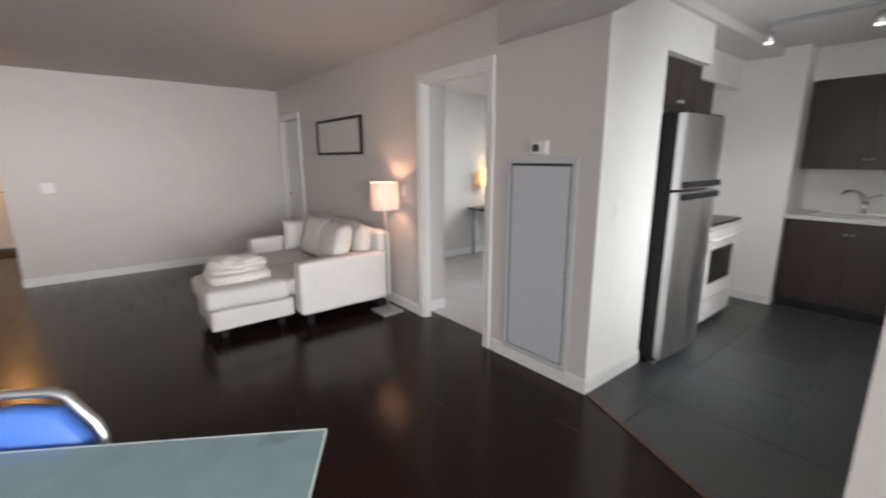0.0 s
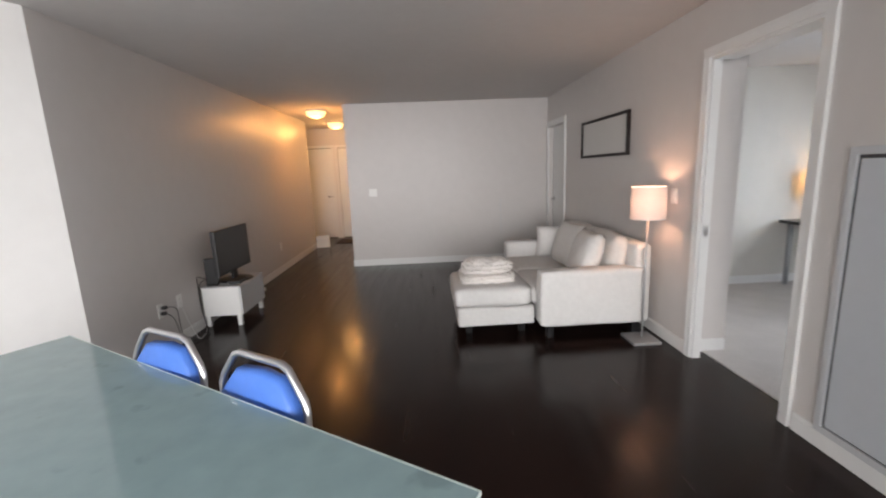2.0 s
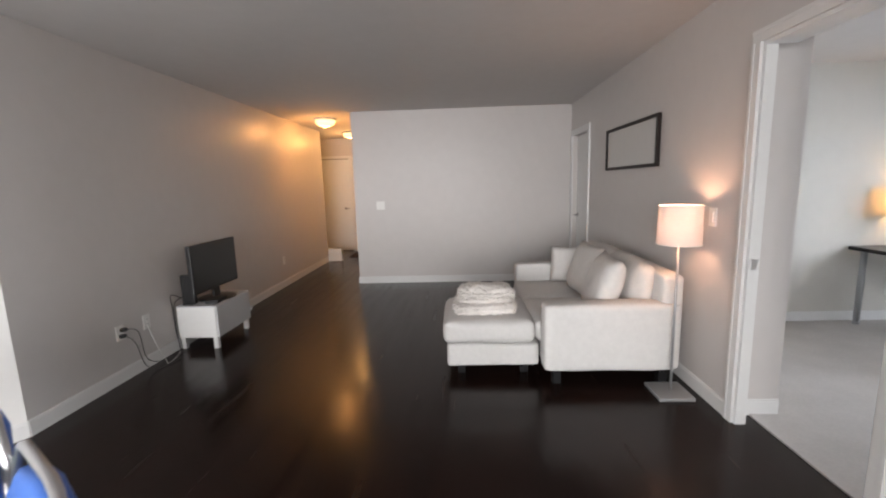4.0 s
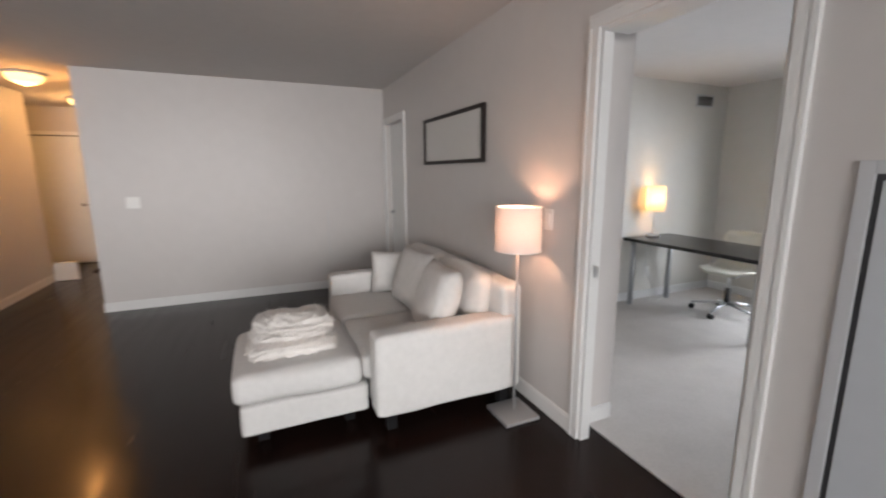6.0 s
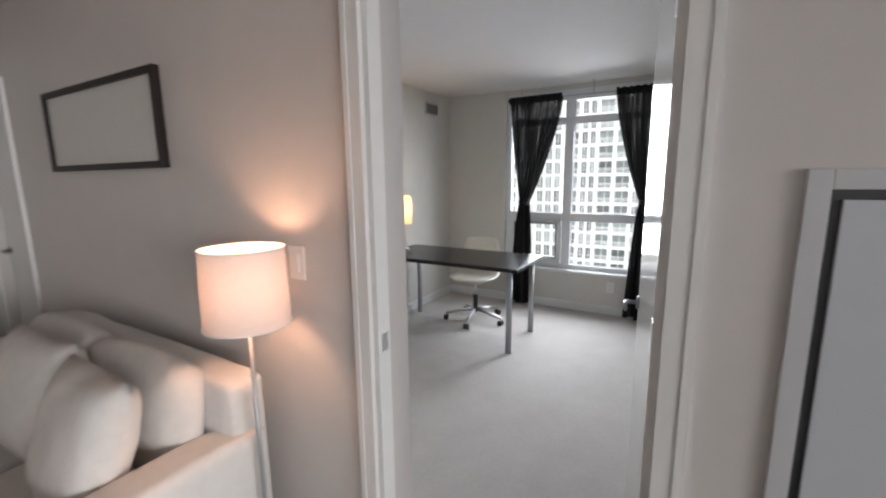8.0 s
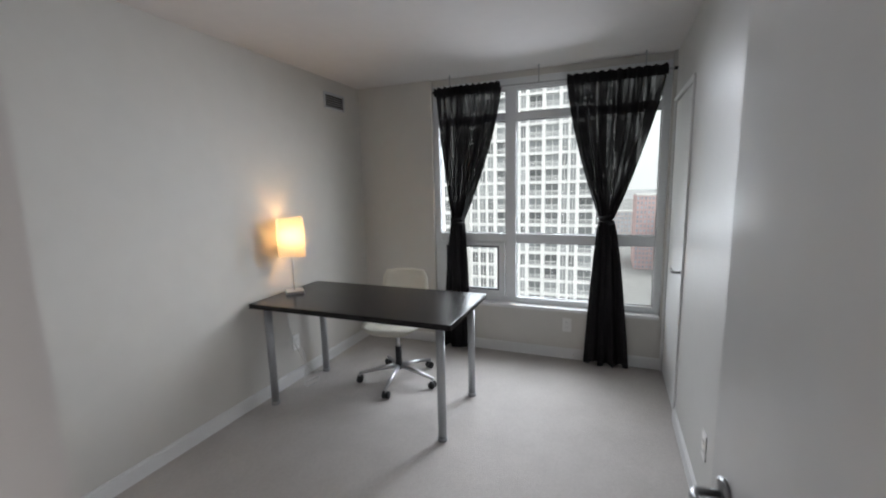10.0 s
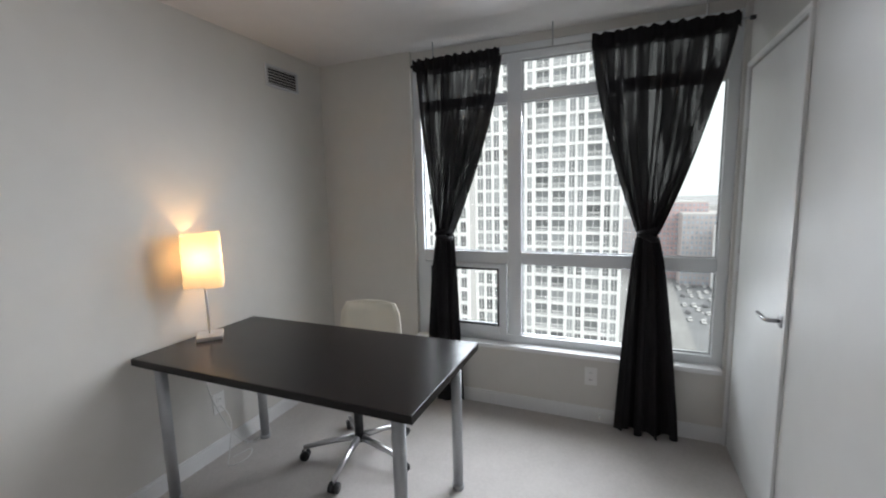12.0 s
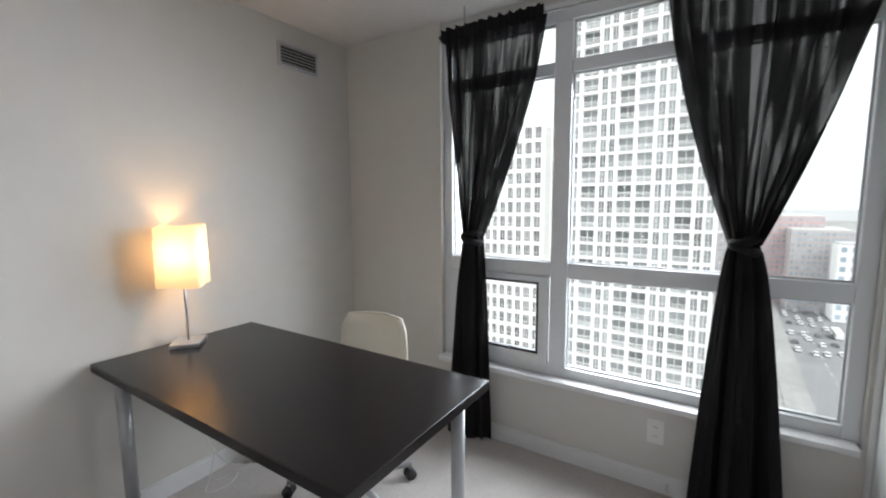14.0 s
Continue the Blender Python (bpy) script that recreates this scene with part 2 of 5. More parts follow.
smudge, dab, wipe = tn.new("ShaderNodeTexNoise"), tn.new("ShaderNodeMapRange"), tn.new("ShaderNodeVectorMath")
smudge.inputs["Scale"].default_value, smudge.inputs["Detail"].default_value = 7.0, 3.0
tl.new(tn["Texture Coordinate"].outputs["Object"], smudge.inputs["Vector"])
dab.inputs["From Min"].default_value, dab.inputs["From Max"].default_value = 0.66, 0.74
dab.inputs["To Min"].default_value, dab.inputs["To Max"].default_value = 1.0, 0.8
wipe.operation = "SCALE"
tl.new(TABLEG.node_tree.nodes["Principled BSDF"].inputs["Base Color"].links[0].from_socket, wipe.inputs[0])
tl.new(smudge.outputs["Fac"], dab.inputs["Value"]), tl.new(dab.outputs[0], wipe.inputs["Scale"])
tl.new(wipe.outputs[0], tn["Principled BSDF"].inputs["Base Color"])
TABLEE = material("glass_edge", (0.62, 0.72, 0.70), 0.15, var=0.03)


def sheer_material(name, lo, hi):
    """Black open-weave cloth: threads and gaps."""
    m = material(name, (0.012, 0.011, 0.012), 0.85, var=0.2, scale=20, stretch=(1, 1, 0.2), spec=0.15)
    n, l = m.node_tree.nodes, m.node_tree.links
    b = n["Principled BSDF"]
    t, mx, nz, rg = n.new("ShaderNodeBsdfTransparent"), n.new("ShaderNodeMixShader"), n.new("ShaderNodeTexNoise"), n.new("ShaderNodeMapRange")
    tc, mp = n.new("ShaderNodeTexCoord"), n.new("ShaderNodeMapping")
    mp.inputs["Scale"].default_value = (5, 5, 0.3)
    nz.inputs["Detail"].default_value = 1.0
    l.new(tc.outputs["Object"], mp.inputs[0]), l.new(mp.outputs[0], nz.inputs["Vector"])
    rg.inputs["From Min"].default_value, rg.inputs["From Max"].default_value = 0.48, 0.74
    rg.inputs["To Min"].default_value, rg.inputs["To Max"].default_value = lo, hi
    l.new(nz.outputs["Fac"], rg.inputs["Value"]), l.new(rg.outputs[0], mx.inputs[0])
    l.new(b.outputs[0], mx.inputs[1]), l.new(t.outputs[0], mx.inputs[2]), l.new(mx.outputs[0], n["Material Output"].inputs["Surface"])
    return m


SHEER = sheer_material("black_sheer_curtain", 0.005, 0.09)
SHEERD = sheer_material("black_gathered_curtain", 0.0, 0.02)


# ---- mesh helpers ----
def box(bm, x0, x1, y0, y1, z0, z1, bevel=0.0, m=None):
    r = bmesh.ops.create_cube(bm, size=1.0, matrix=Matrix.Translation(((x0 + x1) / 2, (y0 + y1) / 2, (z0 + z1) / 2)) @ Matrix.Diagonal((abs(x1 - x0), abs(y1 - y0), abs(z1 - z0), 1)))
    vs = r["verts"]
    if bevel:
        es = list({e for v in vs for e in v.link_edges})
        k = bmesh.ops.bevel(bm, geom=es, offset=bevel, segments=2, profile=0.6, affect="EDGES")
        vs = list({v for f in k["faces"] for v in f.verts} | {v for v in vs if v.is_valid})
    if m is not None:
        bmesh.ops.transform(bm, matrix=m, verts=vs)
    return vs


def tube(bm, points, r, seg=10):
    """A round bar along the points, with mitred joints."""
    pts = [Vector(p) for p in points]
    rings = []
    for i, p in enumerate(pts):
        a = (pts[i] - pts[i - 1]).normalized() if i else (pts[1] - pts[0]).normalized()
        b = (pts[i + 1] - pts[i]).normalized() if i < len(pts) - 1 else a
        d = (a + b).normalized()
        side = d.cross(Vector((0, 0, 1)))
        if side.length < 0.05:
            side = d.cross(Vector((0.3, 1, 0)))
        side.normalize()
        up = side.cross(d)
        rr = r[i] if isinstance(r, (list, tuple)) else r
        rings.append([bm.verts.new(p + rr * (math.cos(k * math.tau / seg) * side + math.sin(k * math.tau / seg) * up)) for k in range(seg)])
    for a, b in zip(rings, rings[1:]):
        for k in range(seg):
            bm.faces.new((a[k], a[(k + 1) % seg], b[(k + 1) % seg], b[k]))
    bm.faces.new(rings[0][::-1]), bm.faces.new(rings[-1])


def lathe(bm, profile, seg=32, m=None):
    """Turned shape from (radius, z) pairs."""
    rings = []
    for r, z in profile:
        rings.append([bm.verts.new((r * math.cos(k * math.tau / seg), r * math.sin(k * math.tau / seg), z)) for k in range(seg)])
    for a, b in zip(rings, rings[1:]):
        for k in range(seg):
            bm.faces.new((a[k], a[(k + 1) % seg], b[(k + 1) % seg], b[k]))
    if m is not None:
        bmesh.ops.transform(bm, matrix=m, verts=[v for g in rings for v in g])


def prism(bm, outline, z0, z1):
    a = [bm.verts.new((x, y, z0)) for x, y in outline]
    b = [bm.verts.new((x, y, z1)) for x, y in outline]
    n = len(a)
    bm.faces.new(a[::-1]), bm.faces.new(b)
    for i in range(n):
        bm.faces.new((a[i], a[(i + 1) % n], b[(i + 1) % n], b[i]))


def pad(bm, x0, x1, y0, y1, z0, z1, r=0.05, puff=0.02, m=None, n=12):
    """A stuffed cushion: a rounded box whose faces swell."""
    c, h = Vector(((x0 + x1) / 2, (y0 + y1) / 2, (z0 + z1) / 2)), Vector(((x1 - x0) / 2, (y1 - y0) / 2, (z1 - z0) / 2))
    r = min(r, min(h) * 0.98)
    res = bmesh.ops.create_cube(bm, size=2.0)
    vs = res["verts"]
    es = list({e for v in vs for e in v.link_edges})
    res = bmesh.ops.subdivide_edges(bm, edges=es, cuts=n, use_grid_fill=True)
    vs = list({v for v in bm.verts if v in set(vs)} | {g for g in res["geom"] if isinstance(g, bmesh.types.BMVert)} | {v for g in res["geom"] if isinstance(g, bmesh.types.BMEdge) for v in g.verts})
    for v in vs:
        u = v.co.copy()
        # crowd the grid towards the rims, where the rounding is
        p = Vector([math.copysign(abs(t) ** 0.6, t) * k for t, k in zip(u, h)])
        inner = Vector([max(-k + r, min(k - r, t)) for t, k in zip(p, h)])
        d = p - inner
        if d.length > 1e-6:
            p = inner + d.normalized() * r
        q = [p[i] / h[i] for i in range(3)]
        for i in range(3):
            j, k = (i + 1) % 3, (i + 2) % 3
            p[i] += math.copysign(puff, q[i]) * abs(q[i]) ** 3 * max(0, 1 - q[j] ** 2) * max(0, 1 - q[k] ** 2)
        w = noise.noise((p + c) * 6) * 0.006
        v.co = p + c + Vector((w, w, w))
    if m is not None:
        bmesh.ops.transform(bm, matrix=m, verts=vs)


def mesh_of(name, bm, mat, smooth=False):
    me = bpy.data.meshes.new(name)
    bmesh.ops.recalc_face_normals(bm, faces=bm.faces[:])
    bm.to_mesh(me)
    bm.free()
    for p in me.polygons:
        p.use_smooth = smooth
    me.materials.append(mat)
    return me


def part(name, bm, mat, parent, label="", smooth=False):
    ob = new(name, mesh_of(name, bm, mat, smooth))
    ob.parent = parent
    if parent is not None:
        ob.matrix_parent_inverse = Matrix.Identity(4)
    if label:
        ob["label"] = label
    return ob


def bpart(name, mat, parent, *dims, bevel=0.004, label="", m=None):
    bm = bmesh.new()
    box(bm, *dims, bevel=bevel, m=m)
    return part(name, bm, mat, parent, label, smooth=False)


def tpart(name, mat, parent, points, r, label="", seg=10):
    bm = bmesh.new()
    tube(bm, points, r, seg)
    return part(name, bm, mat, parent, label, smooth=True)


def thing(name, label, category, m=None, group=""):
    ob = new(name)
    ob.empty_display_size = 0.1
    if m is not None:
        ob.matrix_world = m
    return tagged(ob, label, category, group)


def structure(name, bm, mat, label="", category="", smooth=False):
    return tagged(part(name, bm, mat, None, smooth=smooth), label or name.replace("_", " "), category or name.split("_")[0], kind="structure")


def sbox(name, mat, label, category, *boxes, bevel=0.0):
    bm = bmesh.new()
    for b in boxes:
        box(bm, *b, bevel=bevel)
    return structure(name, bm, mat, label, category)


# ---- the large structure ----

bm = bmesh.new()
prism(bm, [(XL - 0.1, 3.22), (P1.x - 0.1, P1.y), (P1.x - 0.1, YS - 0.1), (K0.x, YS - 0.1), (K0.x, K0.y), (2.60, 1.645), (XR, 2.5), (2.74, 2.5), (2.74, 3.4), (2.76, 3.4), (2.76, YF + 0.05), (-0.44, YF + 0.05), (-0.44, 10.4), (-2.4, 10.4), (-2.4, 8.95), (XL - 0.1, 8.95)], -0.1, 0.0)
structure("floor_living_room", bm, WOOD, "glossy espresso hardwood floor of the living room", "floor")
sbox("floor_bedroom", CARPET, "pale beige cut-pile carpet in the bedroom", "carpet", (2.742, 6.3, 2.36, 5.2, -0.1, 0.008), (2.742, 4.0, 1.7, 2.36, -0.1, 0.008))
bm = bmesh.new()
prism(bm, [(K0.x, K0.y), (6.4, K0.y), (6.4, 2.3), (2.73, 2.3), (2.602, 1.645)], -0.1, -0.004)
structure("floor_kitchen_bed", bm, GROUT, "grey grout bed under the kitchen tiles", "floor")

# ceilings
bm = bmesh.new()
prism(bm, [(XL - 0.2, 3.22), (P1.x - 0.2, P1.y), (P1.x - 0.2, YS - 0.2), (K0.x + 0.1, YS - 0.2), (K0.x + 0.1, K0.y), (6.4, K0.y), (6.4, 2.3), (2.72, 2.3), (2.72, YF + 0.1), (-0.37, YF + 0.1), (-0.37, 10.5), (-2.5, 10.5), (-2.5, 8.9), (XL - 0.2, 8.9)], H, H + 0.15)
structure("ceiling_living_room", bm, CEIL, "matt white ceiling over living room, hall and kitchen", "ceiling")
sbox("ceiling_bedroom", CEIL, "matt white bedroom ceiling", "ceiling", (2.73, 6.4, 1.6, 5.3, HB, HB + 0.2))
bm = bmesh.new()
prism(bm, [(2.598, 2.47), (2.598, 1.647), (K0.x + 0.0, K0.y), (K0.x - 0.002, YS), (0.75, YS), (0.75, -1.9)], SOF, H + 0.01)
structure("ceiling_bulkhead", bm, CEIL, "dropped ceiling bulkhead along the kitchen opening", "bulkhead")

# walls: the door wall with its two openings
D1, D2, DT = 2.545, 3.342, 2.085
E1, E2, ET = 6.26, 6.94, 2.01
sbox("wall_east", PAINT, "grey painted wall with the bedroom doorway", "wall",
     (XR, 2.74, 1.645, D1, 0, H), (XR, 2.74, D1, D2, DT, H), (XR, 2.655, D2, 3.43, 0, H), (XR, 2.91, 3.43, E1, 0, H), (XR, 2.90, E1, E2, ET, H), (XR, 2.90, E2, YF + 0.1, 0, H))
sbox("wall_north", PAINT, "plain grey painted far wall of the living room", "wall", (-0.47, 1.88, YF, YF + 0.12, 0, H), (1.88, XR, YF + 0.008, YF + 0.12, 0, H))
sbox("wall_hall_east", PAINT, "grey hall wall under warm light", "wall", (-0.47, -0.35, YF + 0.12, 10.5, 0, H))
sbox("wall_west", PAINT, "grey painted television wall running into the hall", "wall", (XL - 0.15, XL, 3.22, 8.95, 0, H))
sbox("wall_hall_side", PAINT, "grey wall in the hall recess", "wall", (-2.5, XL - 0.15, 8.83, 8.95, 0, H), (-2.5, -2.4, 8.95, 10.5, 0, H))
A1, A2, B1, B2 = -2.12, -1.36, -1.24, -0.52
sbox("wall_hall_end", PAINT, "hall end wall with two doors", "wall", (-2.4, A1, 10.2, 10.35, 0, H), (A1, A2, 10.2, 10.35, 2.03, H), (A2, B1, 10.2, 10.35, 0, H), (B1, B2, 10.2, 10.35, 2.03, H), (B2, -0.47, 10.2, 10.35, 0, H))


def strip(bm, a, b, thick, z0, z1, side=1):
    """An upright slab from a to b in plan, thickened to one side."""
    a, b = Vector(a), Vector(b)
    d = (b - a).normalized()
    nrm = Vector((d.y, -d.x)) * thick * side
    prism(bm, [tuple(a), tuple(b), tuple(b + nrm), tuple(a + nrm)], z0, z1)


bm = bmesh.new()
strip(bm, P0, P1, 0.15, 0, H, 1)
structure("wall_dining_west", bm, PAINTW, "pale painted wall of the angled dining wing", "wall")
sbox("wall_dining_side", PAINTW, "pale painted side wall of the dining wing", "wall", (P1.x - 0.15, P1.x, YS - 0.2, P1.y, 0, H))
sbox("wall_dining_south", PAINTW, "painted wall round the dining room window", "wall", (P1.x, -3.0, YS - 0.2, YS, 0, H), (-3.0, 2.05, YS - 0.2, YS, 0, 0.45), (-3.0, 2.05, YS - 0.2, YS, 2.3, H), (2.05, K0.x + 0.12, YS - 0.2, YS, 0, H))
sbox("wall_dining_east", PAINT, "painted wall beside the kitchen opening", "wall", (K0.x, K0.x + 0.12, YS, K0.y, 0, H))
sbox("wall_kitchen_south", PAINTW, "grey painted kitchen wall round an added window", "wall", (K0.x + 0.12, 2.5, 0.30, 0.42, 0, H), (2.5, 3.7, 0.30, 0.42, 0, 0.6), (2.5, 3.7, 0.30, 0.42, 2.2, H), (3.7, 6.4, 0.30, 0.42, 0, H))
sbox("wall_kitchen_pillar", PAINTW, "white painted wall end beside the refrigerator", "wall", (XR + 0.001, 3.27, 1.642, 1.6445, 0, H), (2.74, 3.27, 1.645, 1.76, 0, H), (3.27, 3.98, 1.645, 1.76, 2.12, H), (3.98, 5.5, 1.90, 2.00, 2.12, H), (3.98, 4.06, 1.76, 1.90, 2.12, H))
sbox("wall_kitchen_north", PAINTW, "painted wall behind the refrigerator and range", "wall", (2.74, 6.4, 2.25, 2.33, 0, H))
sbox("wall_kitchen_east", PAINTW, "painted wall end beside the sink cabinets", "wall", (5.5, 5.62, 1.40, 2.25, 0, H), (6.12, 6.3, 0.42, 1.40, 0, H), (5.62, 6.12, 1.40, 1.52, 0, H), (5.74, 6.12, 0.42, 1.40, 2.16, H))

# bedroom walls
YB, YR, XW = 5.08, 2.445, 6.17
WY0, WY1, WZ0, WZ1 = 2.47, 4.345, 0.43, 2.335
sbox("wall_bedroom_north", PAINT_BED, "pale grey bedroom wall behind the desk", "wall", (2.90, 6.42, YB, YB + 0.12, 0, H))
sbox("wall_bedroom_east", PAINT_BED, "window wall with white sill", "wall", (XW, 6.42, WY1, YB, 0, H), (XW, 6.42, 2.3, WY1, 0, WZ0), (6.203, 6.42, WY0, WY1, WZ1, H), (XW, 6.42, 2.3, WY0, WZ0, H))
CX0, CX1 = 5.425, 6.14
sbox("wall_bedroom_south", PAINT_SATIN_SHADE, "pale satin wall in painted shade beside the closet door", "wall", (3.95, CX0, 2.335, YR, 0, H), (CX0, CX1, 2.335, YR, 2.03, H), (CX1, XW, 2.335, YR, 0, H))
sbox("wall_bedroom_niche", PAINT_BED, "wall of the niche behind the open door", "wall", (2.74, 4.05, 1.76, 1.80, 0, H), (3.95, 4.05, 1.80, 2.335, 0, H))


def baseboard(name, runs, mat=TRIM, label="white painted baseboard"):
    """Runs of (x0, y0, x1, y1) along a wall face; the room lies to the left of the run."""
    bm = bmesh.new()
    for x0, y0, x1, y1 in runs:
        strip(bm, (x0, y0), (x1, y1), 0.012, 0.0, 0.085, -1)
        strip(bm, (x0, y0), (x1, y1), 0.008, 0.085, 0.098, -1)
    return structure(name, bm, mat, label, "baseboard")


baseboard("baseboard_east", [(XR, 1.645, XR, 2.468), (XR, 3.405, XR, 6.18)])
baseboard("baseboard_north", [(XR, YF, -0.47, YF)])
baseboard("baseboard_west", [(XL, 8.95, XL, 3.22)])
baseboard("baseboard_hall", [(-0.47, YF, -0.47, 10.2), (-1.29, 10.2, -1.31, 10.2)])
baseboard("baseboard_pillar", [(3.27, 1.642, 2.588, 1.642)])
baseboard("baseboard_kitchen", [(5.5, 1.39, 5.5, 2.25)])
baseboard("baseboard_dining", [(P0.x, P0.y, P1.x, P1.y)])
baseboard("baseboard_bedroom", [(6.17, 5.08, 2.9, 5.08), (6.17, 2.445, 6.17, 5.08), (3.95, 2.445, 5.40, 2.445), (2.91, 3.43, 2.657, 3.43)])


def casing(name, axis, at, a0, a1, top, width=0.075, proud=0.016, side=-1, feet=0.0):
    """Door casing round an opening on the wall face axis = at; side: which way the face looks."""
    bm = bmesh.new()
    for u0, u1, z0, z1 in ((a0 - width, a0, feet, top), (a1, a1 + width, feet, top), (a0 - width, a1 + width, top, top + width)):
        lo, hi = (at - proud, at) if side < 0 else (at, at + proud)
        b = (lo, hi, u0, u1, z0, z1) if axis == "x" else (u0, u1, lo, hi, z0, z1)
        box(bm, *b)
        lo2, hi2 = (at - proud - 0.004, at - proud) if side < 0 else (at + proud, at + proud + 0.004)
        k = 0.018
        if u1 - u0 > 0.2:
            c = (u0, u1, z1 - k, z1)
        elif u0 < a0:
            c = (u0, u0 + k, z0, z1)
        else:
            c = (u1 - k, u1, z0, z1)
        box(bm, *((lo2, hi2, *c) if axis == "x" else (c[0], c[1], lo2, hi2, c[2], c[3])))
    return structure(name, bm, TRIM, "white painted door casing", "casing")


casing("casing_bedroom_door", "x", XR, D1, D2, DT, width=0.06)
sbox("jamb_bedroom_door", TRIM, "white door jamb lining", "jamb", (XR + 0.001, 2.660, D2 - 0.02, D2, 0, DT), (XR + 0.001, 2.75, D1, D1 + 0.02, 0, DT), (XR + 0.001, 2.75, D1 + 0.02, D2 - 0.02, DT - 0.02, DT))
casing("casing_side_door", "x", XR, E1, E2, ET)
casing("casing_closet", "y", YR, CX0, CX1, 2.03, width=0.025, proud=0.008, side=1)
casing("casing_hall_a", "y", 10.2, A1, A2, 2.03, side=-1, width=0.055)
casing("casing_hall_b", "y", 10.2, B1, B2, 2.03, side=-1, width=0.05)
bm = bmesh.new()
strip(bm, (2.60, 1.645), (K0.x, K0.y), 0.035, 0.0, 0.006, -1)
structure("trim_tile_edge", bm, material("reddish_wood_strip", (0.08, 0.035, 0.026), 0.35, var=0.2), "reddish wood strip between floorboards and tiles", "threshold")


def lever(parent, axis_m, mat=LEVERM):
    """Lever handle on a round rose; local x out of the door, y along the lever."""
    bm = bmesh.new()
    lathe(bm, [(0.0, 0.0), (0.027, 0.0), (0.027, 0.006), (0.022, 0.010), (0.0, 0.010)], 20, axis_m @ pose(0, 0, 0, 0, 90, 0))
    rose = part("rose", bm, mat, parent, smooth=True)
    tpart("door_handle", mat, parent, [axis_m @ Vector(p) for p in ((0.008, 0, 0), (0.045, 0, 0), (0.052, 0.012, 0), (0.052, 0.11, 0))], 0.008, "brushed metal lever handle")
    return rose


# the doors
d = thing("door_1", "white flush bedroom door standing wide open", "door", pose(2.756, D1 + 0.026, 0, 0, 0, 7.5))
d["kind"] = "structure"
bpart("leaf", DOORG, d, 0.0, 0.74, -0.036, 0.0, 0.012, DT - 0.025, bevel=0.002)
for z in (0.25, 1.05, 1.85):
    bpart("hinge", STEEL, d, -0.012, 0.03, -0.001, 0.003, z - 0.045, z + 0.045, bevel=0.001, label="small steel hinge leaf")
lever(d, pose(0.68, 0.0, 0.95, 0, 0, 90))
d = thing("door_2", "closed grey-white flush door in the living room corner", "door", pose(2.66, E1, 0))
d["kind"] = "structure"
bpart("leaf", DOORP, d, 0, 0.036, 0.004, E2 - E1 - 0.004, 0.01, ET - 0.004, bevel=0.002)
lever(d, pose(0.0, E2 - E1 - 0.07, 0.95, 0, 0, 180))
d = thing("door_3", "closed white satin closet door with lever handle", "door", pose(0, YR, 0))
d["kind"] = "structure"
bpart("leaf", DOORP, d, CX0 + 0.004, CX1 - 0.004, -0.04, -0.004, 0.012, 2.022, bevel=0.002)
lever(d, pose(CX0 + 0.048, -0.004, 0.93, 0, 0, 90) @ pose(0, 0, 0, 180, 0, 0))
for z in (0.2, 1.05, 1.78):
    bpart("hinge", STEEL, d, CX1 - 0.012, CX1 - 0.002, -0.004, 0.008, z - 0.045, z + 0.045, bevel=0.001, label="steel hinge knuckle")
for nm, x0, x1, hx, lab in (("door_4", A1, A2, A2 - 0.14, "closed cream-lit white door at the hall end"), ("door_5", B1, B2, B1 + 0.26, "closed white hall door beside another door")):
    d = thing(nm, lab, "door", pose(0, 10.2, 0))
    d["kind"] = "structure"
    bpart("leaf", DOORP, d, x0 + 0.010, x1 - 0.010, 0.03, 0.066, 0.012, 2.016, bevel=0.002)
    # dark sheet that paints the shade in the gap round the leaf
    bpart("shadow_gap", GROOVE, d, x0, x1, 0.067, 0.075, 0.0, 2.03, bevel=0, label="dark sheet as the shade behind the leaf")
    lever(d, pose(hx, 0.03, 0.95, 0, 0, -90))
bm = bmesh.new()
box(bm, 2.615, 2.644, D2 - 0.0235, D2 - 0.020, 0.91, 0.97)
tagged(part("strike_plate", bm, STEEL, None), "small dark steel strike plate on the door jamb", "strike plate")

# ---- kitchen window: out of view, added so light reaches pillar and fridge ----
w = thing("window_3", "unseen white framed kitchen window added for light", "window")
w["kind"] = "structure"
for dims in ((2.5, 2.55, 0.6, 2.2), (3.65, 3.7, 0.6, 2.2), (2.55, 3.65, 0.6, 0.65), (2.55, 3.65, 2.15, 2.2)):
    bpart("window_frame", WFRAME, w, dims[0], dims[1], 0.33, 0.38, dims[2], dims[3], bevel=0.003)
p = bpart("pane", PANE, w, 2.55, 3.65, 0.35, 0.356, 0.65, 2.15, bevel=0.0)
p.visible_shadow = False

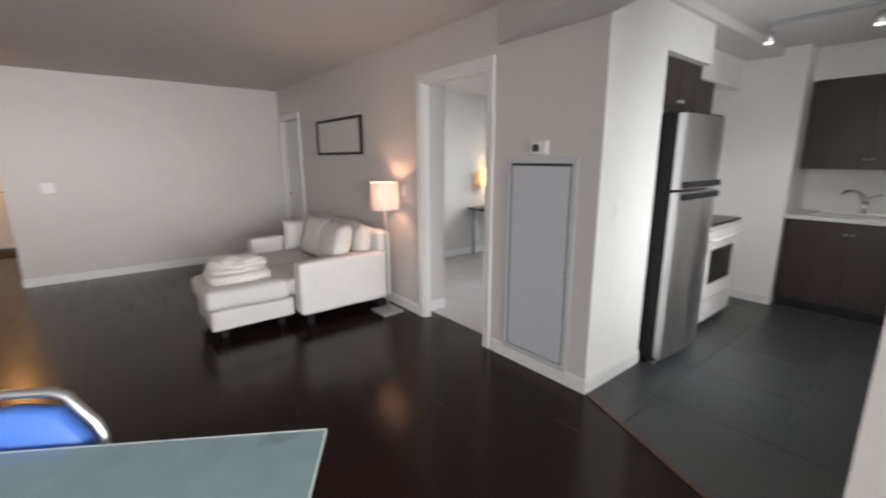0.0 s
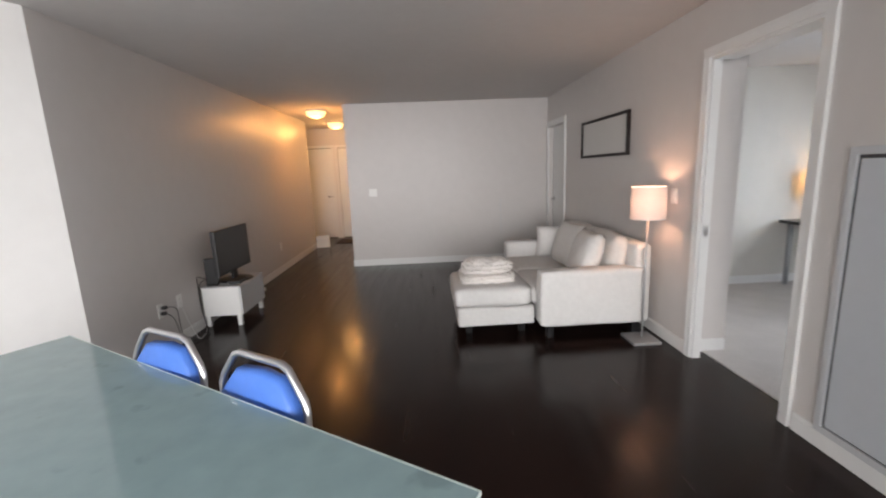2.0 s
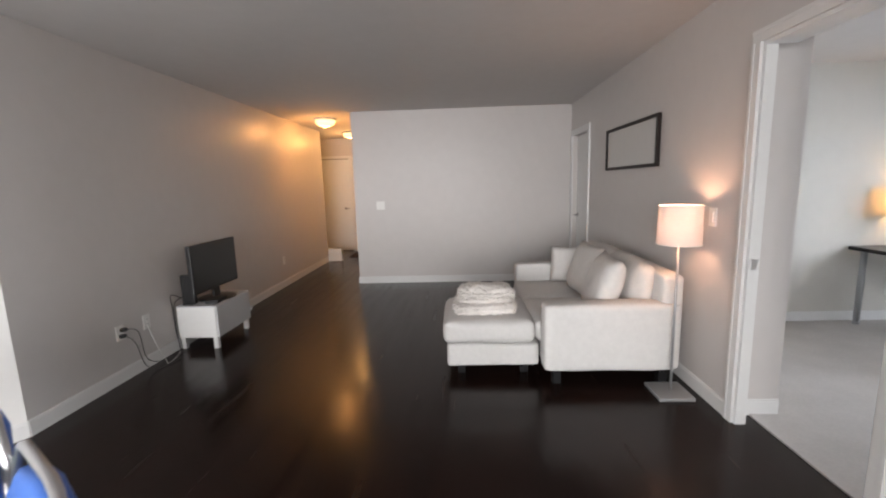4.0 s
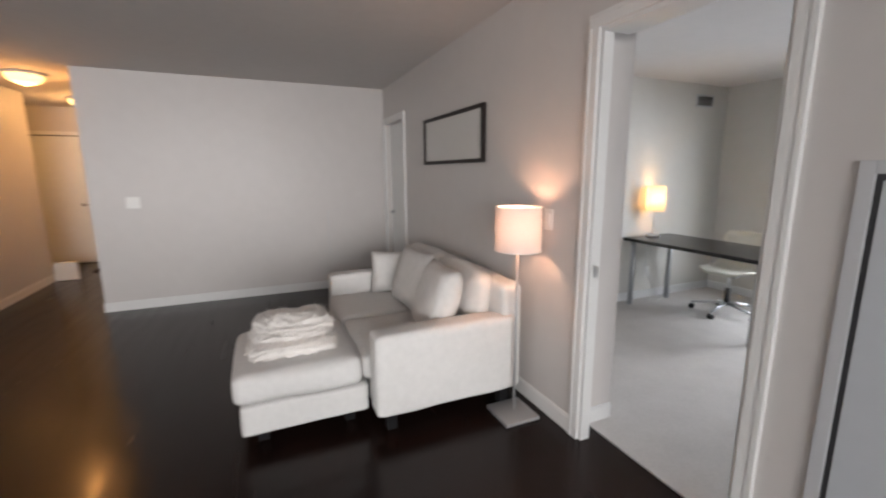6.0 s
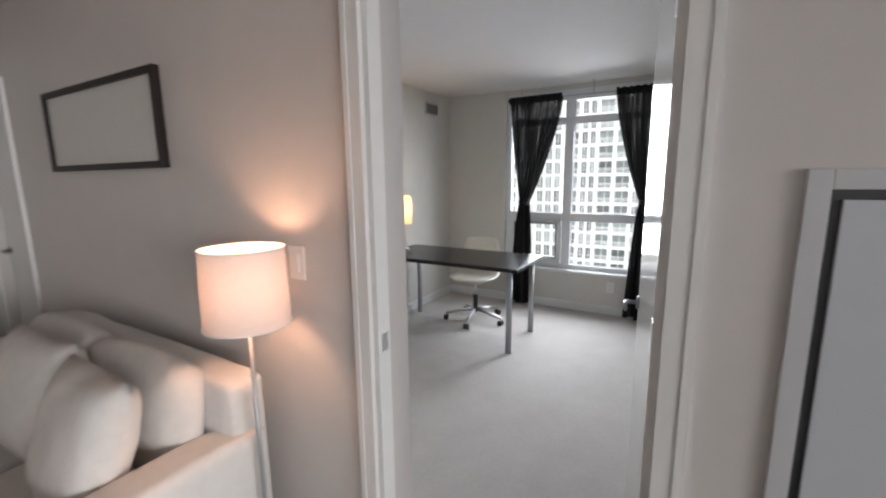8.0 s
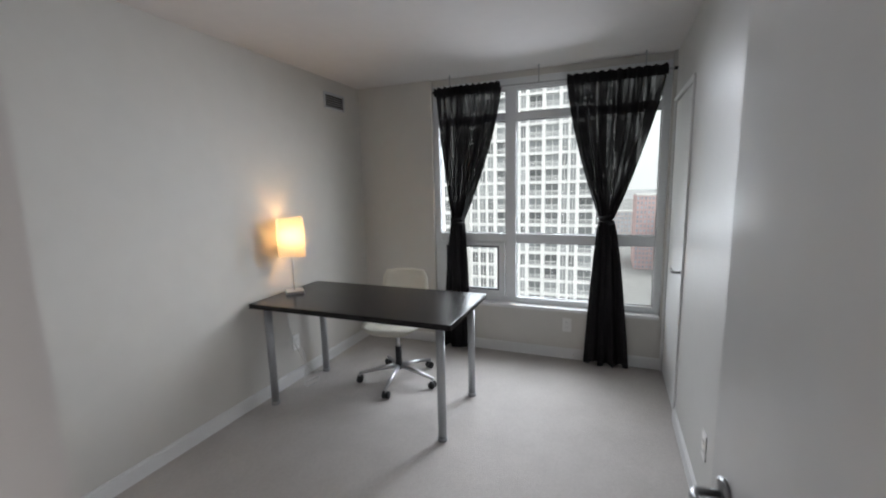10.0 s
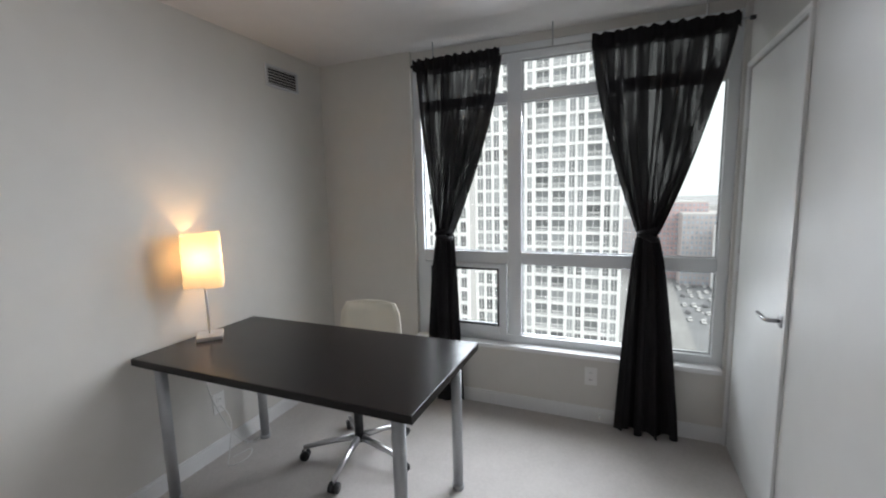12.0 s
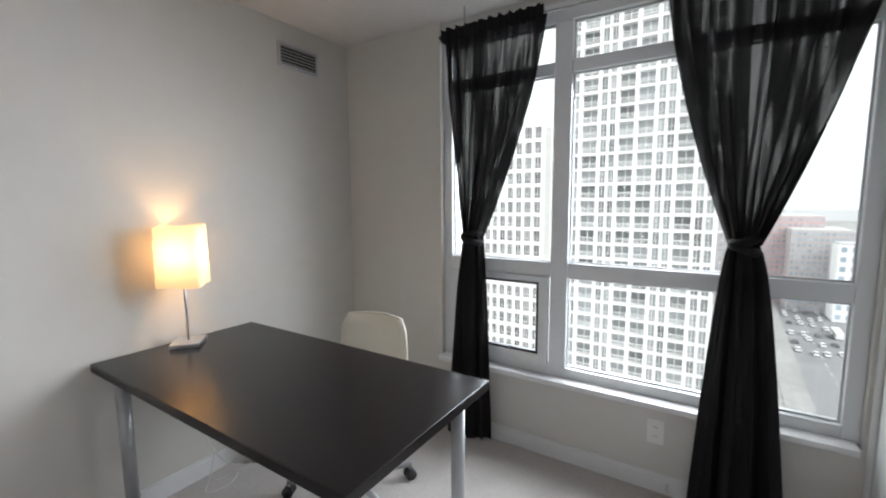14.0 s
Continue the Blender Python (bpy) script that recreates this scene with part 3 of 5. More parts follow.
# ---- bedroom window ----
w = thing("window_1", "white framed apartment window of six panes over the city", "window")
w["kind"] = "structure"
FX0, FX1 = 6.205, 6.275
MY0, MY1 = 3.602, 3.690
T1a, T1b, T2a, T2b = 0.978, 1.056, 2.0, 2.058
for dims in ((WY1 - 0.055, WY1, WZ0, WZ1), (WY0, WY0 + 0.055, WZ0, WZ1), (WY0 + 0.055, WY1 - 0.055, WZ0, 0.497), (WY0 + 0.055, WY1 - 0.055, 2.245, WZ1), (MY0, MY1, 0.497, 2.245)):
    bpart("window_frame", WFRAME, w, FX0, FX1, *dims, bevel=0.004)
for y0, y1 in ((WY0 + 0.055, MY0), (MY1, WY1 - 0.055)):
    bpart("transom", WFRAME, w, FX0 + 0.003, FX1 - 0.003, y0, y1, T1a, T1b, bevel=0.004)
    bpart("transom", WFRAME, w, FX0 + 0.003, FX1 - 0.003, y0, y1, T2a, T2b, bevel=0.004)
    for z0, z1 in ((0.497, T1a), (T1b, T2a), (T2b, 2.245)):
        p = bpart("pane", PANE, w, 6.24, 6.246, y0, y1, z0, z1, bevel=0.0)
        p.visible_shadow = False
        bm = bmesh.new()
        for b in ((y0, y0 + 0.008, z0, z1), (y1 - 0.008, y1, z0, z1), (y0 + 0.008, y1 - 0.008, z0, z0 + 0.008), (y0 + 0.008, y1 - 0.008, z1 - 0.008, z1)):
            box(bm, 6.232, 6.2395, *b)
        part("gasket", bm, GROOVE if z1 < 1 and y0 > 3.6 else PANELE, w, "thin rubber glazing gasket")
# tilting lower casement
bm = bmesh.new()
for b in ((3.70, 3.748, 0.500, 0.976), (4.24, 4.288, 0.500, 0.976), (3.748, 4.24, 0.500, 0.548), (3.748, 4.24, 0.945, 0.976)):
    box(bm, 6.192, 6.2315, *b, bevel=0.003)
part("casement", bm, WFRAME, w, "white tilting casement")
bm = bmesh.new()
for b in ((3.748, 3.763, 0.548, 0.945), (4.225, 4.24, 0.548, 0.945), (3.763, 4.225, 0.548, 0.563), (3.763, 4.225, 0.930, 0.945)):
    box(bm, 6.20, 6.231, *b)
part("casement_gasket", bm, GROOVE, w, "black rubber gasket")
bpart("window_sill", TRIM, w, 6.125, 6.2045, WY0 + 0.012, WY1, 0.420, 0.448, bevel=0.005)

# ---- living room ----
def sofa():
    s = thing("sofa", "white fabric corner sofa with chaise, set against the wall", "sofa")
    x0, x1, y0, y1 = 1.60, 2.53, 3.755, 5.40
    bm = bmesh.new()
    pad(bm, x0 + 0.02, x1 - 0.12, y0 + 0.165, y1 - 0.165, 0.10, 0.27, r=0.02, puff=0.004)
    part("base", bm, FABRIC, s, smooth=True)
    for a, b in ((y0, y0 + 0.165), (y1 - 0.165, y1)):
        bm = bmesh.new()
        pad(bm, x0, x1 - 0.03, a, b, 0.125, 0.588, r=0.03, puff=0.006)
        part("armrest", bm, FABRIC, s, smooth=True)
    bm = bmesh.new()
    pad(bm, x1 - 0.15, x1, y0 + 0.04, y1 - 0.04, 0.12, 0.78, r=0.035, puff=0.006)
    part("backrest", bm, FABRIC, s, smooth=True)
    for a, b in ((3.925, 4.60), (4.605, 5.235)):
        bm = bmesh.new()
        pad(bm, x0 - 0.03, 2.33, a, b, 0.262, 0.425, r=0.05, puff=0.014)
        part("seat_cushion", bm, FABRIC, s, smooth=True)
    for a, b in ((3.93, 4.58), (4.59, 5.23)):
        bm = bmesh.new()
        pad(bm, -0.075, 0.075, a, b, 0.0, 0.40, r=0.065, puff=0.03, m=pose(2.29, 0, 0.42, 0, 9, 0))
        part("back_cushion", bm, FABRIC2, s, smooth=True)
    bm = bmesh.new()
    pad(bm, 0.93, x0 - 0.005, 3.925, 4.60, 0.095, 0.262, r=0.022, puff=0.004)
    ch = part("chaise_base", bm, FABRIC, s, smooth=True)
    bm = bmesh.new()
    pad(bm, 0.905, x0 - 0.035, 3.905, 4.615, 0.268, 0.435, r=0.05, puff=0.012)
    part("chaise_cushion", bm, FABRIC, s, smooth=True)
    for x, y in ((1.03, 4.05), (1.03, 4.50), (1.50, 4.05), (1.70, 3.86), (2.42, 3.84), (1.68, 5.32), (2.42, 5.32)):
        bpart("leg", BLACKM, s, x - 0.03, x + 0.03, y - 0.03, y + 0.03, 0.0, 0.13, bevel=0.004, label="short dark block leg")
    return s


sofa()


def pillow(label, m, w=0.42, t=0.15, h=0):
    h = h or w
    bm = bmesh.new()
    n = 14
    grid = {}
    for side in (1, -1):
        for i in range(n + 1):
            for j in range(n + 1):
                u, v = 2 * i / n - 1, 2 * j / n - 1
                edge = i in (0, n) or j in (0, n)
                if edge and side < 0:
                    grid[side, i, j] = grid[1, i, j]
                    continue
                bulge = (max(0, 1 - u ** 4) * max(0, 1 - v ** 4)) ** 0.55
                pinch = 1 - 0.07 * (1 - abs(u)) * (abs(v) ** 3) if abs(v) > abs(u) else 1 - 0.07 * (1 - abs(v)) * (abs(u) ** 3)
                wr = 0.01 * noise.noise(Vector((u * 2.2, v * 2.2, side * 3 + w * 7)))
                grid[side, i, j] = bm.verts.new((side * (t / 2 * bulge) + wr, u * w / 2 * pinch, v * h / 2 * pinch))
    for side in (1, -1):
        for i in range(n):
            for j in range(n):
                bm.faces.new((grid[side, i, j], grid[side, i + 1, j], grid[side, i + 1, j + 1], grid[side, i, j + 1]))
    bmesh.ops.transform(bm, matrix=m, verts=bm.verts[:])
    return tagged(part("throw_pillow", bm, FABRIC2, None, smooth=True), label, "pillow", "pillows on the sofa")


pillow("square pale throw pillow against the sofa's far armrest", pose(2.10, 5.12, 0.60, 0, 14, 70), w=0.36)
pillow("plump white rectangular pillow leaning on the back cushions", pose(2.13, 4.66, 0.645, 0, 17, 3), w=0.56, t=0.17, h=0.46)
pillow("plump white rectangular pillow beside the near armrest", pose(2.10, 4.13, 0.635, 0, 18, -2), w=0.46, t=0.19, h=0.46)


def fur_throw():
    """A folded faux-fur throw: stacked soft folds with a tufted skin."""
    bm = bmesh.new()
    for x0, x1, y0, y1, z0, z1 in ((1.01, 1.44, 4.06, 4.44, 0.437, 0.512), (1.03, 1.40, 4.13, 4.46, 0.490, 0.560), (1.05, 1.42, 4.15, 4.43, 0.535, 0.598)):
        pad(bm, x0, x1, y0, y1, z0, z1, r=0.035, puff=0.014, n=26)
    c = Vector((1.21, 4.26, 0.50))
    for v in bm.verts:
        p = v.co
        # long crumpled creases across the folds, then lumps of pile
        crease = 1 - abs(noise.noise(Vector((p.x * 7 + 3 * noise.noise(p * 6), p.y * 16, p.z * 30)))) * 2.4
        d = 0.022 * crease + 0.026 * noise.noise(p * 10) + 0.014 * noise.noise(p * 30)
        v.co = p + (p - c).normalized() * d
        v.co.z = max(v.co.z, 0.440)
    # tufts of pile
    bm.normal_update()
    rnd = random.Random(5)
    faces = [f for f in bm.faces if f.calc_center_median().z > 0.45]
    for _ in range(6500):
        f = rnd.choice(faces)
        p = f.calc_center_median() + Vector((rnd.uniform(-0.008, 0.008), rnd.uniform(-0.008, 0.008), 0))
        lean = Vector((noise.noise(p * 9), noise.noise(p * 9 + Vector((7, 1, 3))), -0.25)) * 1.5
        d = (f.normal + lean + Vector((rnd.uniform(-0.5, 0.5), rnd.uniform(-0.5, 0.5), rnd.uniform(-0.3, 0.3)))).normalized()
        side = d.cross(Vector((rnd.uniform(-1, 1), rnd.uniform(-1, 1), rnd.uniform(-1, 1)))).normalized() * 0.0035
        tip = p + d * rnd.uniform(0.010, 0.026)
        tip.z = max(tip.z, 0.441)
        a, b, c = bm.verts.new(p + side - d * 0.004), bm.verts.new(p - side - d * 0.004), bm.verts.new(tip)
        bm.faces.new((a, b, c))
    return tagged(part("fur_throw", bm, FUR, None, smooth=True), "folded white faux fur throw lying on the chaise", "blanket")


fur_throw()


def floor_lamp():
    t = thing("floor_lamp", "lit floor lamp with white pleated drum shade on square base", "floor lamp", pose(2.42, 3.70, 0))
    bpart("base_plate", ALU, t, -0.125, 0.10, -0.125, 0.11, 0.0, 0.022, bevel=0.004)
    tpart("pole", ALU, t, [(0, 0, 0.02), (0, 0, 1.06)], 0.008)
    bm = bmesh.new()
    n = 96
    r0, r1, za, zb = 0.129, 0.125, 1.003, 1.245
    rings = [[bm.verts.new(((r0 + (r1 - r0) * j / 14 + 0.0012 * math.cos(j * math.pi)) * math.cos(k * math.tau / n), (r0 + (r1 - r0) * j / 14 + 0.0012 * math.cos(j * math.pi)) * math.sin(k * math.tau / n), za + (zb - za) * j / 14)) for k in range(n)] for j in range(15)]
    for a, b in zip(rings, rings[1:]):
        for k in range(n):
            bm.faces.new((a[k], a[(k + 1) % n], b[(k + 1) % n], b[k]))
    sh = part("shade", bm, SHADE1, t, "white horizontally pleated drum shade", smooth=True)
    for z, r in ((za, r0), (zb, r1)):
        tpart("rim", WHITEP, sh, [((r + 0.001) * Vector((math.cos(a), math.sin(a), 0)) + Vector((0, 0, z))) for a in [k * math.tau / 40 for k in range(41)]], 0.0025, seg=6)
    bm = bmesh.new()
    lathe(bm, [(0.0, 1.06), (0.018, 1.06), (0.018, 1.10), (0.0, 1.10)], 16)
    part("socket", bm, WHITEP, t, smooth=True)
    for a in (0, 2.094, 4.189):
        tpart("spider_arm", STEEL, t, [(0, 0, 1.065), (0.13 * math.cos(a), 0.13 * math.sin(a), 1.0)], 0.002, seg=6)


floor_lamp()


def picture():
    t = thing("picture_frame", "wide dark-framed pale print hanging on grey wall", "picture", pose(XR, 0, 0))
    y0, y1, z0, z1, b = 4.40, 5.55, 1.507, 1.912, 0.028
    bm = bmesh.new()
    for d in ((y0, y0 + b, z0, z1), (y1 - b, y1, z0, z1), (y0 + b, y1 - b, z0, z0 + b), (y0 + b, y1 - b, z1 - b, z1)):
        box(bm, -0.032, -0.002, *d, bevel=0.002)
    part("frame", bm, FRAMEB, t)
    bpart("print", PAPER, t, -0.016, -0.004, y0 + b, y1 - b, z0 + b, z1 - b, bevel=0)


picture()


def tv_unit():
    t = thing("tv_unit", "low white lacquered television bench with pale grey front", "tv unit")
    x0, x1, y0, y1, zt = -1.53, -1.155, 4.555, 5.13, 0.40
    bpart("body", LACQ, t, x0, x1 - 0.02, y0, y1, 0.105, zt - 0.012, bevel=0.003)
    bpart("top_panel", LACQG, t, x0, x1, y0, y1, zt - 0.0115, zt, bevel=0.002, label="pale grey glass top")
    bpart("drawer_front", LACQG, t, x1 - 0.0195, x1, y0 + 0.003, y1 - 0.003, 0.11, zt - 0.014, bevel=0.002, label="pale grey glossy drawer front")
    bpart("end_tab", LACQ, t, x1 - 0.03, x1 - 0.002, y1, y1 + 0.05, 0.18, 0.215, bevel=0.002, label="small white end tab")
    for x in (x0 + 0.03, x1 - 0.045):
        for y in (y0 + 0.025, y1 - 0.025):
            bpart("leg", LACQ, t, x - 0.02, x + 0.02, y - 0.02, y + 0.02, 0.0, 0.105, bevel=0.002)


tv_unit()


def television():
    t = thing("television", "black flat television standing on a white bench", "television", pose(-1.33, 4.87, 0.40, 0, 0, -1))
    bm = bmesh.new()
    box(bm, -0.03, 0.012, -0.34, 0.37, 0.10, 0.545, bevel=0.008)
    body = part("housing", bm, BLACKP, t)
    bpart("screen", SCREEN, body, 0.0125, 0.0155, -0.322, 0.352, 0.128, 0.528, bevel=0, label="dark glossy screen")
    bm = bmesh.new()
    box(bm, -0.07, -0.03, -0.2, 0.2, 0.16, 0.45, bevel=0.015)
    part("back_cover", bm, BLACKP, t)
    bpart("stand_neck", BLACKP, t, -0.03, 0.01, -0.05, 0.05, 0.015, 0.11, bevel=0.006)
    bm = bmesh.new()
    lathe(bm, [(0.0, 0.0), (0.17, 0.0), (0.17, 0.008), (0.14, 0.015), (0.0, 0.017)], 32)
    part("stand_foot", bm, BLACKP, t, smooth=True)
    for v in bpy.data.objects[t.children[-1].name].data.vertices:
        v.co.x *= 0.62


television()
t = thing("set_top_box", "upright black modem beside the television", "modem", pose(-1.45, 4.64, 0.40, 0, 0, 4))
bpart("case", BLACKP, t, -0.055, 0.055, -0.02, 0.03, 0.012, 0.27, bevel=0.006)
bpart("foot", BLACKP, t, -0.05, 0.05, -0.035, 0.04, 0.0, 0.012, bevel=0.003)
bpart("indicator_label", WHITEP, t, 0.0552, 0.0562, -0.012, 0.016, 0.16, 0.185, bevel=0, label="small white label")
t = thing("media_player", "flat black box lying on the television bench", "media box", pose(-1.25, 4.72, 0.40, 0, 0, 3))
bpart("case", BLACKP, t, -0.06, 0.06, -0.09, 0.09, 0.003, 0.032, bevel=0.004)
bpart("foot", BLACKP, t, -0.05, 0.05, -0.08, 0.08, 0.0, 0.003, bevel=0)


def outlet(label, m, kind="outlet", gangs=1):
    """Wall plate; local x out of the wall."""
    t = thing("wall_outlet" if kind == "outlet" else "light_switch", label, "outlet" if kind == "outlet" else "switch", m)
    hw = 0.036 + 0.023 * (gangs - 1)
    bpart("plate", WHITEP, t, 0.0, 0.006, -hw, hw, -0.058, 0.058, bevel=0.002)
    if kind == "outlet":
        for z in (-0.022, 0.022):
            bpart("socket_face", WHITEP, t, 0.006, 0.0085, -0.016, 0.016, z - 0.016, z + 0.016, bevel=0.002)
            for y in (-0.006, 0.006):
                bpart("slot", GROOVE, t, 0.0085, 0.009, y - 0.001, y + 0.001, z - 0.005, z + 0.006, bevel=0)
    else:
        for g in range(gangs):
            y = 0.046 * (g - (gangs - 1) / 2)
            bpart("rocker", WHITEP, t, 0.006, 0.012, y - 0.016, y + 0.016, -0.032, 0.032, bevel=0.002)
    return t


outlet("white outlet with plugged-in black cords by the bench", pose(XL, 3.95, 0.375))
outlet("white cable plate low on the grey wall", pose(XL, 4.22, 0.375))
outlet("white outlet low on the wall near the hall", pose(XL, 6.93, 0.385))
outlet("white double light switch on the far grey wall", pose(-0.105, YF, 1.14, 0, 0, -90), "switch", 2)
outlet("white light switch behind the lamp shade", pose(XR, 3.665, 1.17, 0, 0, 180), "switch")
outlet("white light switch on the pale kitchen pillar", pose(2.80, 1.645, 1.15, 0, 0, -90), "switch")
outlet("white outlet under the bedroom window", pose(XW, 3.16, 0.30, 0, 0, 180))
outlet("white outlet low on the satin bedroom wall", pose(4.60, YR, 0.35, 0, 0, 90))
for k, y in enumerate((3.945, 3.96)):
    bm = bmesh.new()
    box(bm, XL + 0.0095, XL + 0.045, y - 0.018, y + 0.018, 0.34 + 0.045 * k, 0.367 + 0.045 * k, bevel=0.004)
    tagged(part("power_plug", bm, BLACKP, None), "black power plug in a wall outlet", "plug", "plugs in the outlet")


def cable(label, pts, r=0.0035, mat=CABLE):
    cu = [Vector(p) for p in pts]
    out = []
    for i in range(len(cu) - 1):
        p0, p1, p2, p3 = cu[max(i - 1, 0)], cu[i], cu[i + 1], cu[min(i + 2, len(cu) - 1)]
        for k in range(8):
            s = k / 8
            out.append(0.5 * ((2 * p1) + (p2 - p0) * s + (2 * p0 - 5 * p1 + 4 * p2 - p3) * s * s + (3 * p1 - p0 - 3 * p2 + p3) * s ** 3))
    out.append(cu[-1])
    bm = bmesh.new()
    tube(bm, out, r, 6)
    return tagged(part("power_cable", bm, mat, None, smooth=True), label, "cable")


cable("black cord drooping from outlet to floor", [(XL + 0.045, 3.96, 0.40), (XL + 0.09, 4.02, 0.36), (XL + 0.05, 4.12, 0.10), (XL + 0.06, 4.3, 0.006), (XL + 0.10, 4.5, 0.006), (XL + 0.03, 4.62, 0.1), (XL + 0.012, 4.66, 0.36)])
cable("black cord running from outlet behind the bench", [(XL + 0.045, 3.945, 0.355), (XL + 0.08, 3.99, 0.28), (XL + 0.09, 4.08, 0.04), (XL + 0.16, 4.32, 0.006), (XL + 0.07, 4.48, 0.006), (XL + 0.02, 4.53, 0.2), (XL + 0.012, 4.55, 0.42), (XL + 0.05, 4.6, 0.47)])
cable("black cable looping behind the television", [(-1.46, 4.57, 0.47), (-1.52, 4.50, 0.52), (-1.535, 4.52, 0.40), (-1.538, 4.53, 0.20), (-1.50, 4.50, 0.006), (-1.52, 4.42, 0.006)])
cable("white cable lying along the baseboard", [(XL + 0.008, 4.22, 0.35), (XL + 0.05, 4.23, 0.18), (XL + 0.06, 4.30, 0.02), (XL + 0.13, 4.24, 0.006), (XL + 0.10, 4.40, 0.006), (XL + 0.05, 4.5, 0.006)], 0.003, CABLEW)
cable("thin grey cord hanging down the far corner wall", [(1.862, YF - 0.006, 0.98), (1.858, YF - 0.005, 0.8), (1.862, YF - 0.006, 0.6), (1.866, YF - 0.012, 0.42)], 0.003, PANELG)

# access panel and thermostat
t = thing("access_panel", "tall grey metal electrical access panel in the wall", "access panel", pose(XR, 0, 0))
y0, y1, z0, z1 = 1.785, 2.345, 0.085, 1.462
bm = bmesh.new()
for d in ((y0, y0 + 0.035, z0, z1), (y1 - 0.035, y1, z0, z1), (y0 + 0.035, y1 - 0.035, z0, z0 + 0.035), (y0 + 0.035, y1 - 0.035, z1 - 0.035, z1)):
    box(bm, -0.014, 0.0, *d, bevel=0.002)
part("frame", bm, PANELE, t, "grey painted steel frame")
# the gap's shade is a dark sheet flat on the wall
bpart("shadow_gap", GROOVE, t, -0.003, 0.0, y0 + 0.035, y1 - 0.035, z0 + 0.035, z1 - 0.035, bevel=0, label="dark sheet as the shade round the panel door")
bpart("panel_door", PANELG, t, -0.012, -0.004, y0 + 0.048, y1 - 0.052, z0 + 0.045, z1 - 0.052, bevel=0.002)
t = thing("thermostat", "white thermostat with small grey display above the panel", "thermostat", pose(XR, 2.075, 1.522))
bpart("back_plate", WHITEP, t, -0.008, 0.0, -0.072, 0.072, -0.045, 0.045, bevel=0.002)
bpart("case", WHITEP, t, -0.028, -0.008, -0.065, 0.065, -0.04, 0.04, bevel=0.006)
bpart("display", GROOVE, t, -0.0295, -0.028, -0.012, 0.04, -0.022, 0.022, bevel=0, label="dark grey display")


def sprinkler(m):
    t = thing("fire_sprinkler", "small white ceiling fire sprinkler", "sprinkler", m)
    bm = bmesh.new()
    lathe(bm, [(0.0, 0.0), (0.035, 0.0), (0.03, -0.012), (0.012, -0.016), (0.0, -0.016)], 20)
    part("escutcheon", bm, WHITEP, t, smooth=True)
    bm = bmesh.new()
    lathe(bm, [(0.0, -0.016), (0.006, -0.016), (0.006, -0.04), (0.016, -0.042), (0.016, -0.045), (0.0, -0.045)], 14)
    part("deflector", bm, CHROME, t, smooth=True)


sprinkler(pose(1.85, 2.75, H))


def dome_light(label, m):
    t = thing("ceiling_light", label, "ceiling light", m, "hall ceiling lights")
    bm = bmesh.new()
    lathe(bm, [(0.0, 0.0), (0.165, 0.0), (0.165, -0.02), (0.155, -0.024), (0.0, -0.024)], 32)
    part("collar", bm, WHITEP, t, smooth=True)
    bm = bmesh.new()
    lathe(bm, [(0.152, -0.024), (0.148, -0.05), (0.125, -0.082), (0.08, -0.105), (0.03, -0.115), (0.0, -0.116)], 32)
    g = part("glass_dome", bm, DOME, t, "frosted glowing glass dome", smooth=True)
    bm = bmesh.new()
    lathe(bm, [(0.0, -0.116), (0.010, -0.116), (0.012, -0.125), (0.0, -0.132)], 14)
    part("finial", bm, STEEL, t, smooth=True)
    return t


dome_light("lit frosted dome light on the hall ceiling", pose(-0.99, 7.55, H))
dome_light("lit frosted dome light deeper in the hall", pose(-1.02, 9.2, H))
bm = bmesh.new()
box(bm, -1.53, -1.27, 8.90, 8.96, 0.004, 0.25, bevel=0.004, m=Matrix.Identity(4))
tagged(part("white_carton", bm, CARDB, None), "small white board box leaning at the hall corner", "box")
bm = bmesh.new()
box(bm, -1.25, -0.62, 9.35, 9.95, 0.0, 0.012, bevel=0.004)
tagged(part("doormat", bm, MAT, None), "dark brown doormat lying on the hall floor", "doormat")


# ---- dining table and chairs ----
TM = Matrix(((DU.x, DV.x, 0, 0.79), (DU.y, DV.y, 0, 1.315), (0, 0, 1, 0), (0, 0, 0, 1)))
t = thing("dining_table", "long dining table with frosted green glass top", "dining table")
LT, WT = 2.10, 0.86


def tm(bm):
    bmesh.ops.transform(bm, matrix=TM, verts=bm.verts[:])
    return bm


bm = bmesh.new()
box(bm, 0.003, LT - 0.003, 0.003, WT - 0.003, 0.735, 0.745, bevel=0.002)
top = part("glass_top", tm(bm), TABLEG, t, "frosted blue-green glass top with polished edge")
bm = bmesh.new()
for d in ((0, LT, 0, 0.003), (0, LT, WT - 0.003, WT), (0, 0.003, 0.003, WT - 0.003), (LT - 0.003, LT, 0.003, WT - 0.003)):
    box(bm, *d, 0.7345, 0.7455)
part("glass_edge", tm(bm), TABLEE, top, "pale polished glass edge")
bm = bmesh.new()
for d in ((0.10, LT - 0.10, 0.10, 0.14), (0.10, LT - 0.10, WT - 0.14, WT - 0.10), (0.10, 0.14, 0.14, WT - 0.14), (LT - 0.14, LT - 0.10, 0.14, WT - 0.14)):
    box(bm, *d, 0.69, 0.735, bevel=0.002)
part("frame", tm(bm), ALU, t, "satin metal under-frame")
for a in (0.12, LT - 0.12):
    for b in (0.12, WT - 0.12):
        bm = bmesh.new()
        box(bm, a - 0.025, a + 0.025, b - 0.025, b + 0.025, 0.0, 0.69, bevel=0.003)
        part("leg", tm(bm), ALU, t)


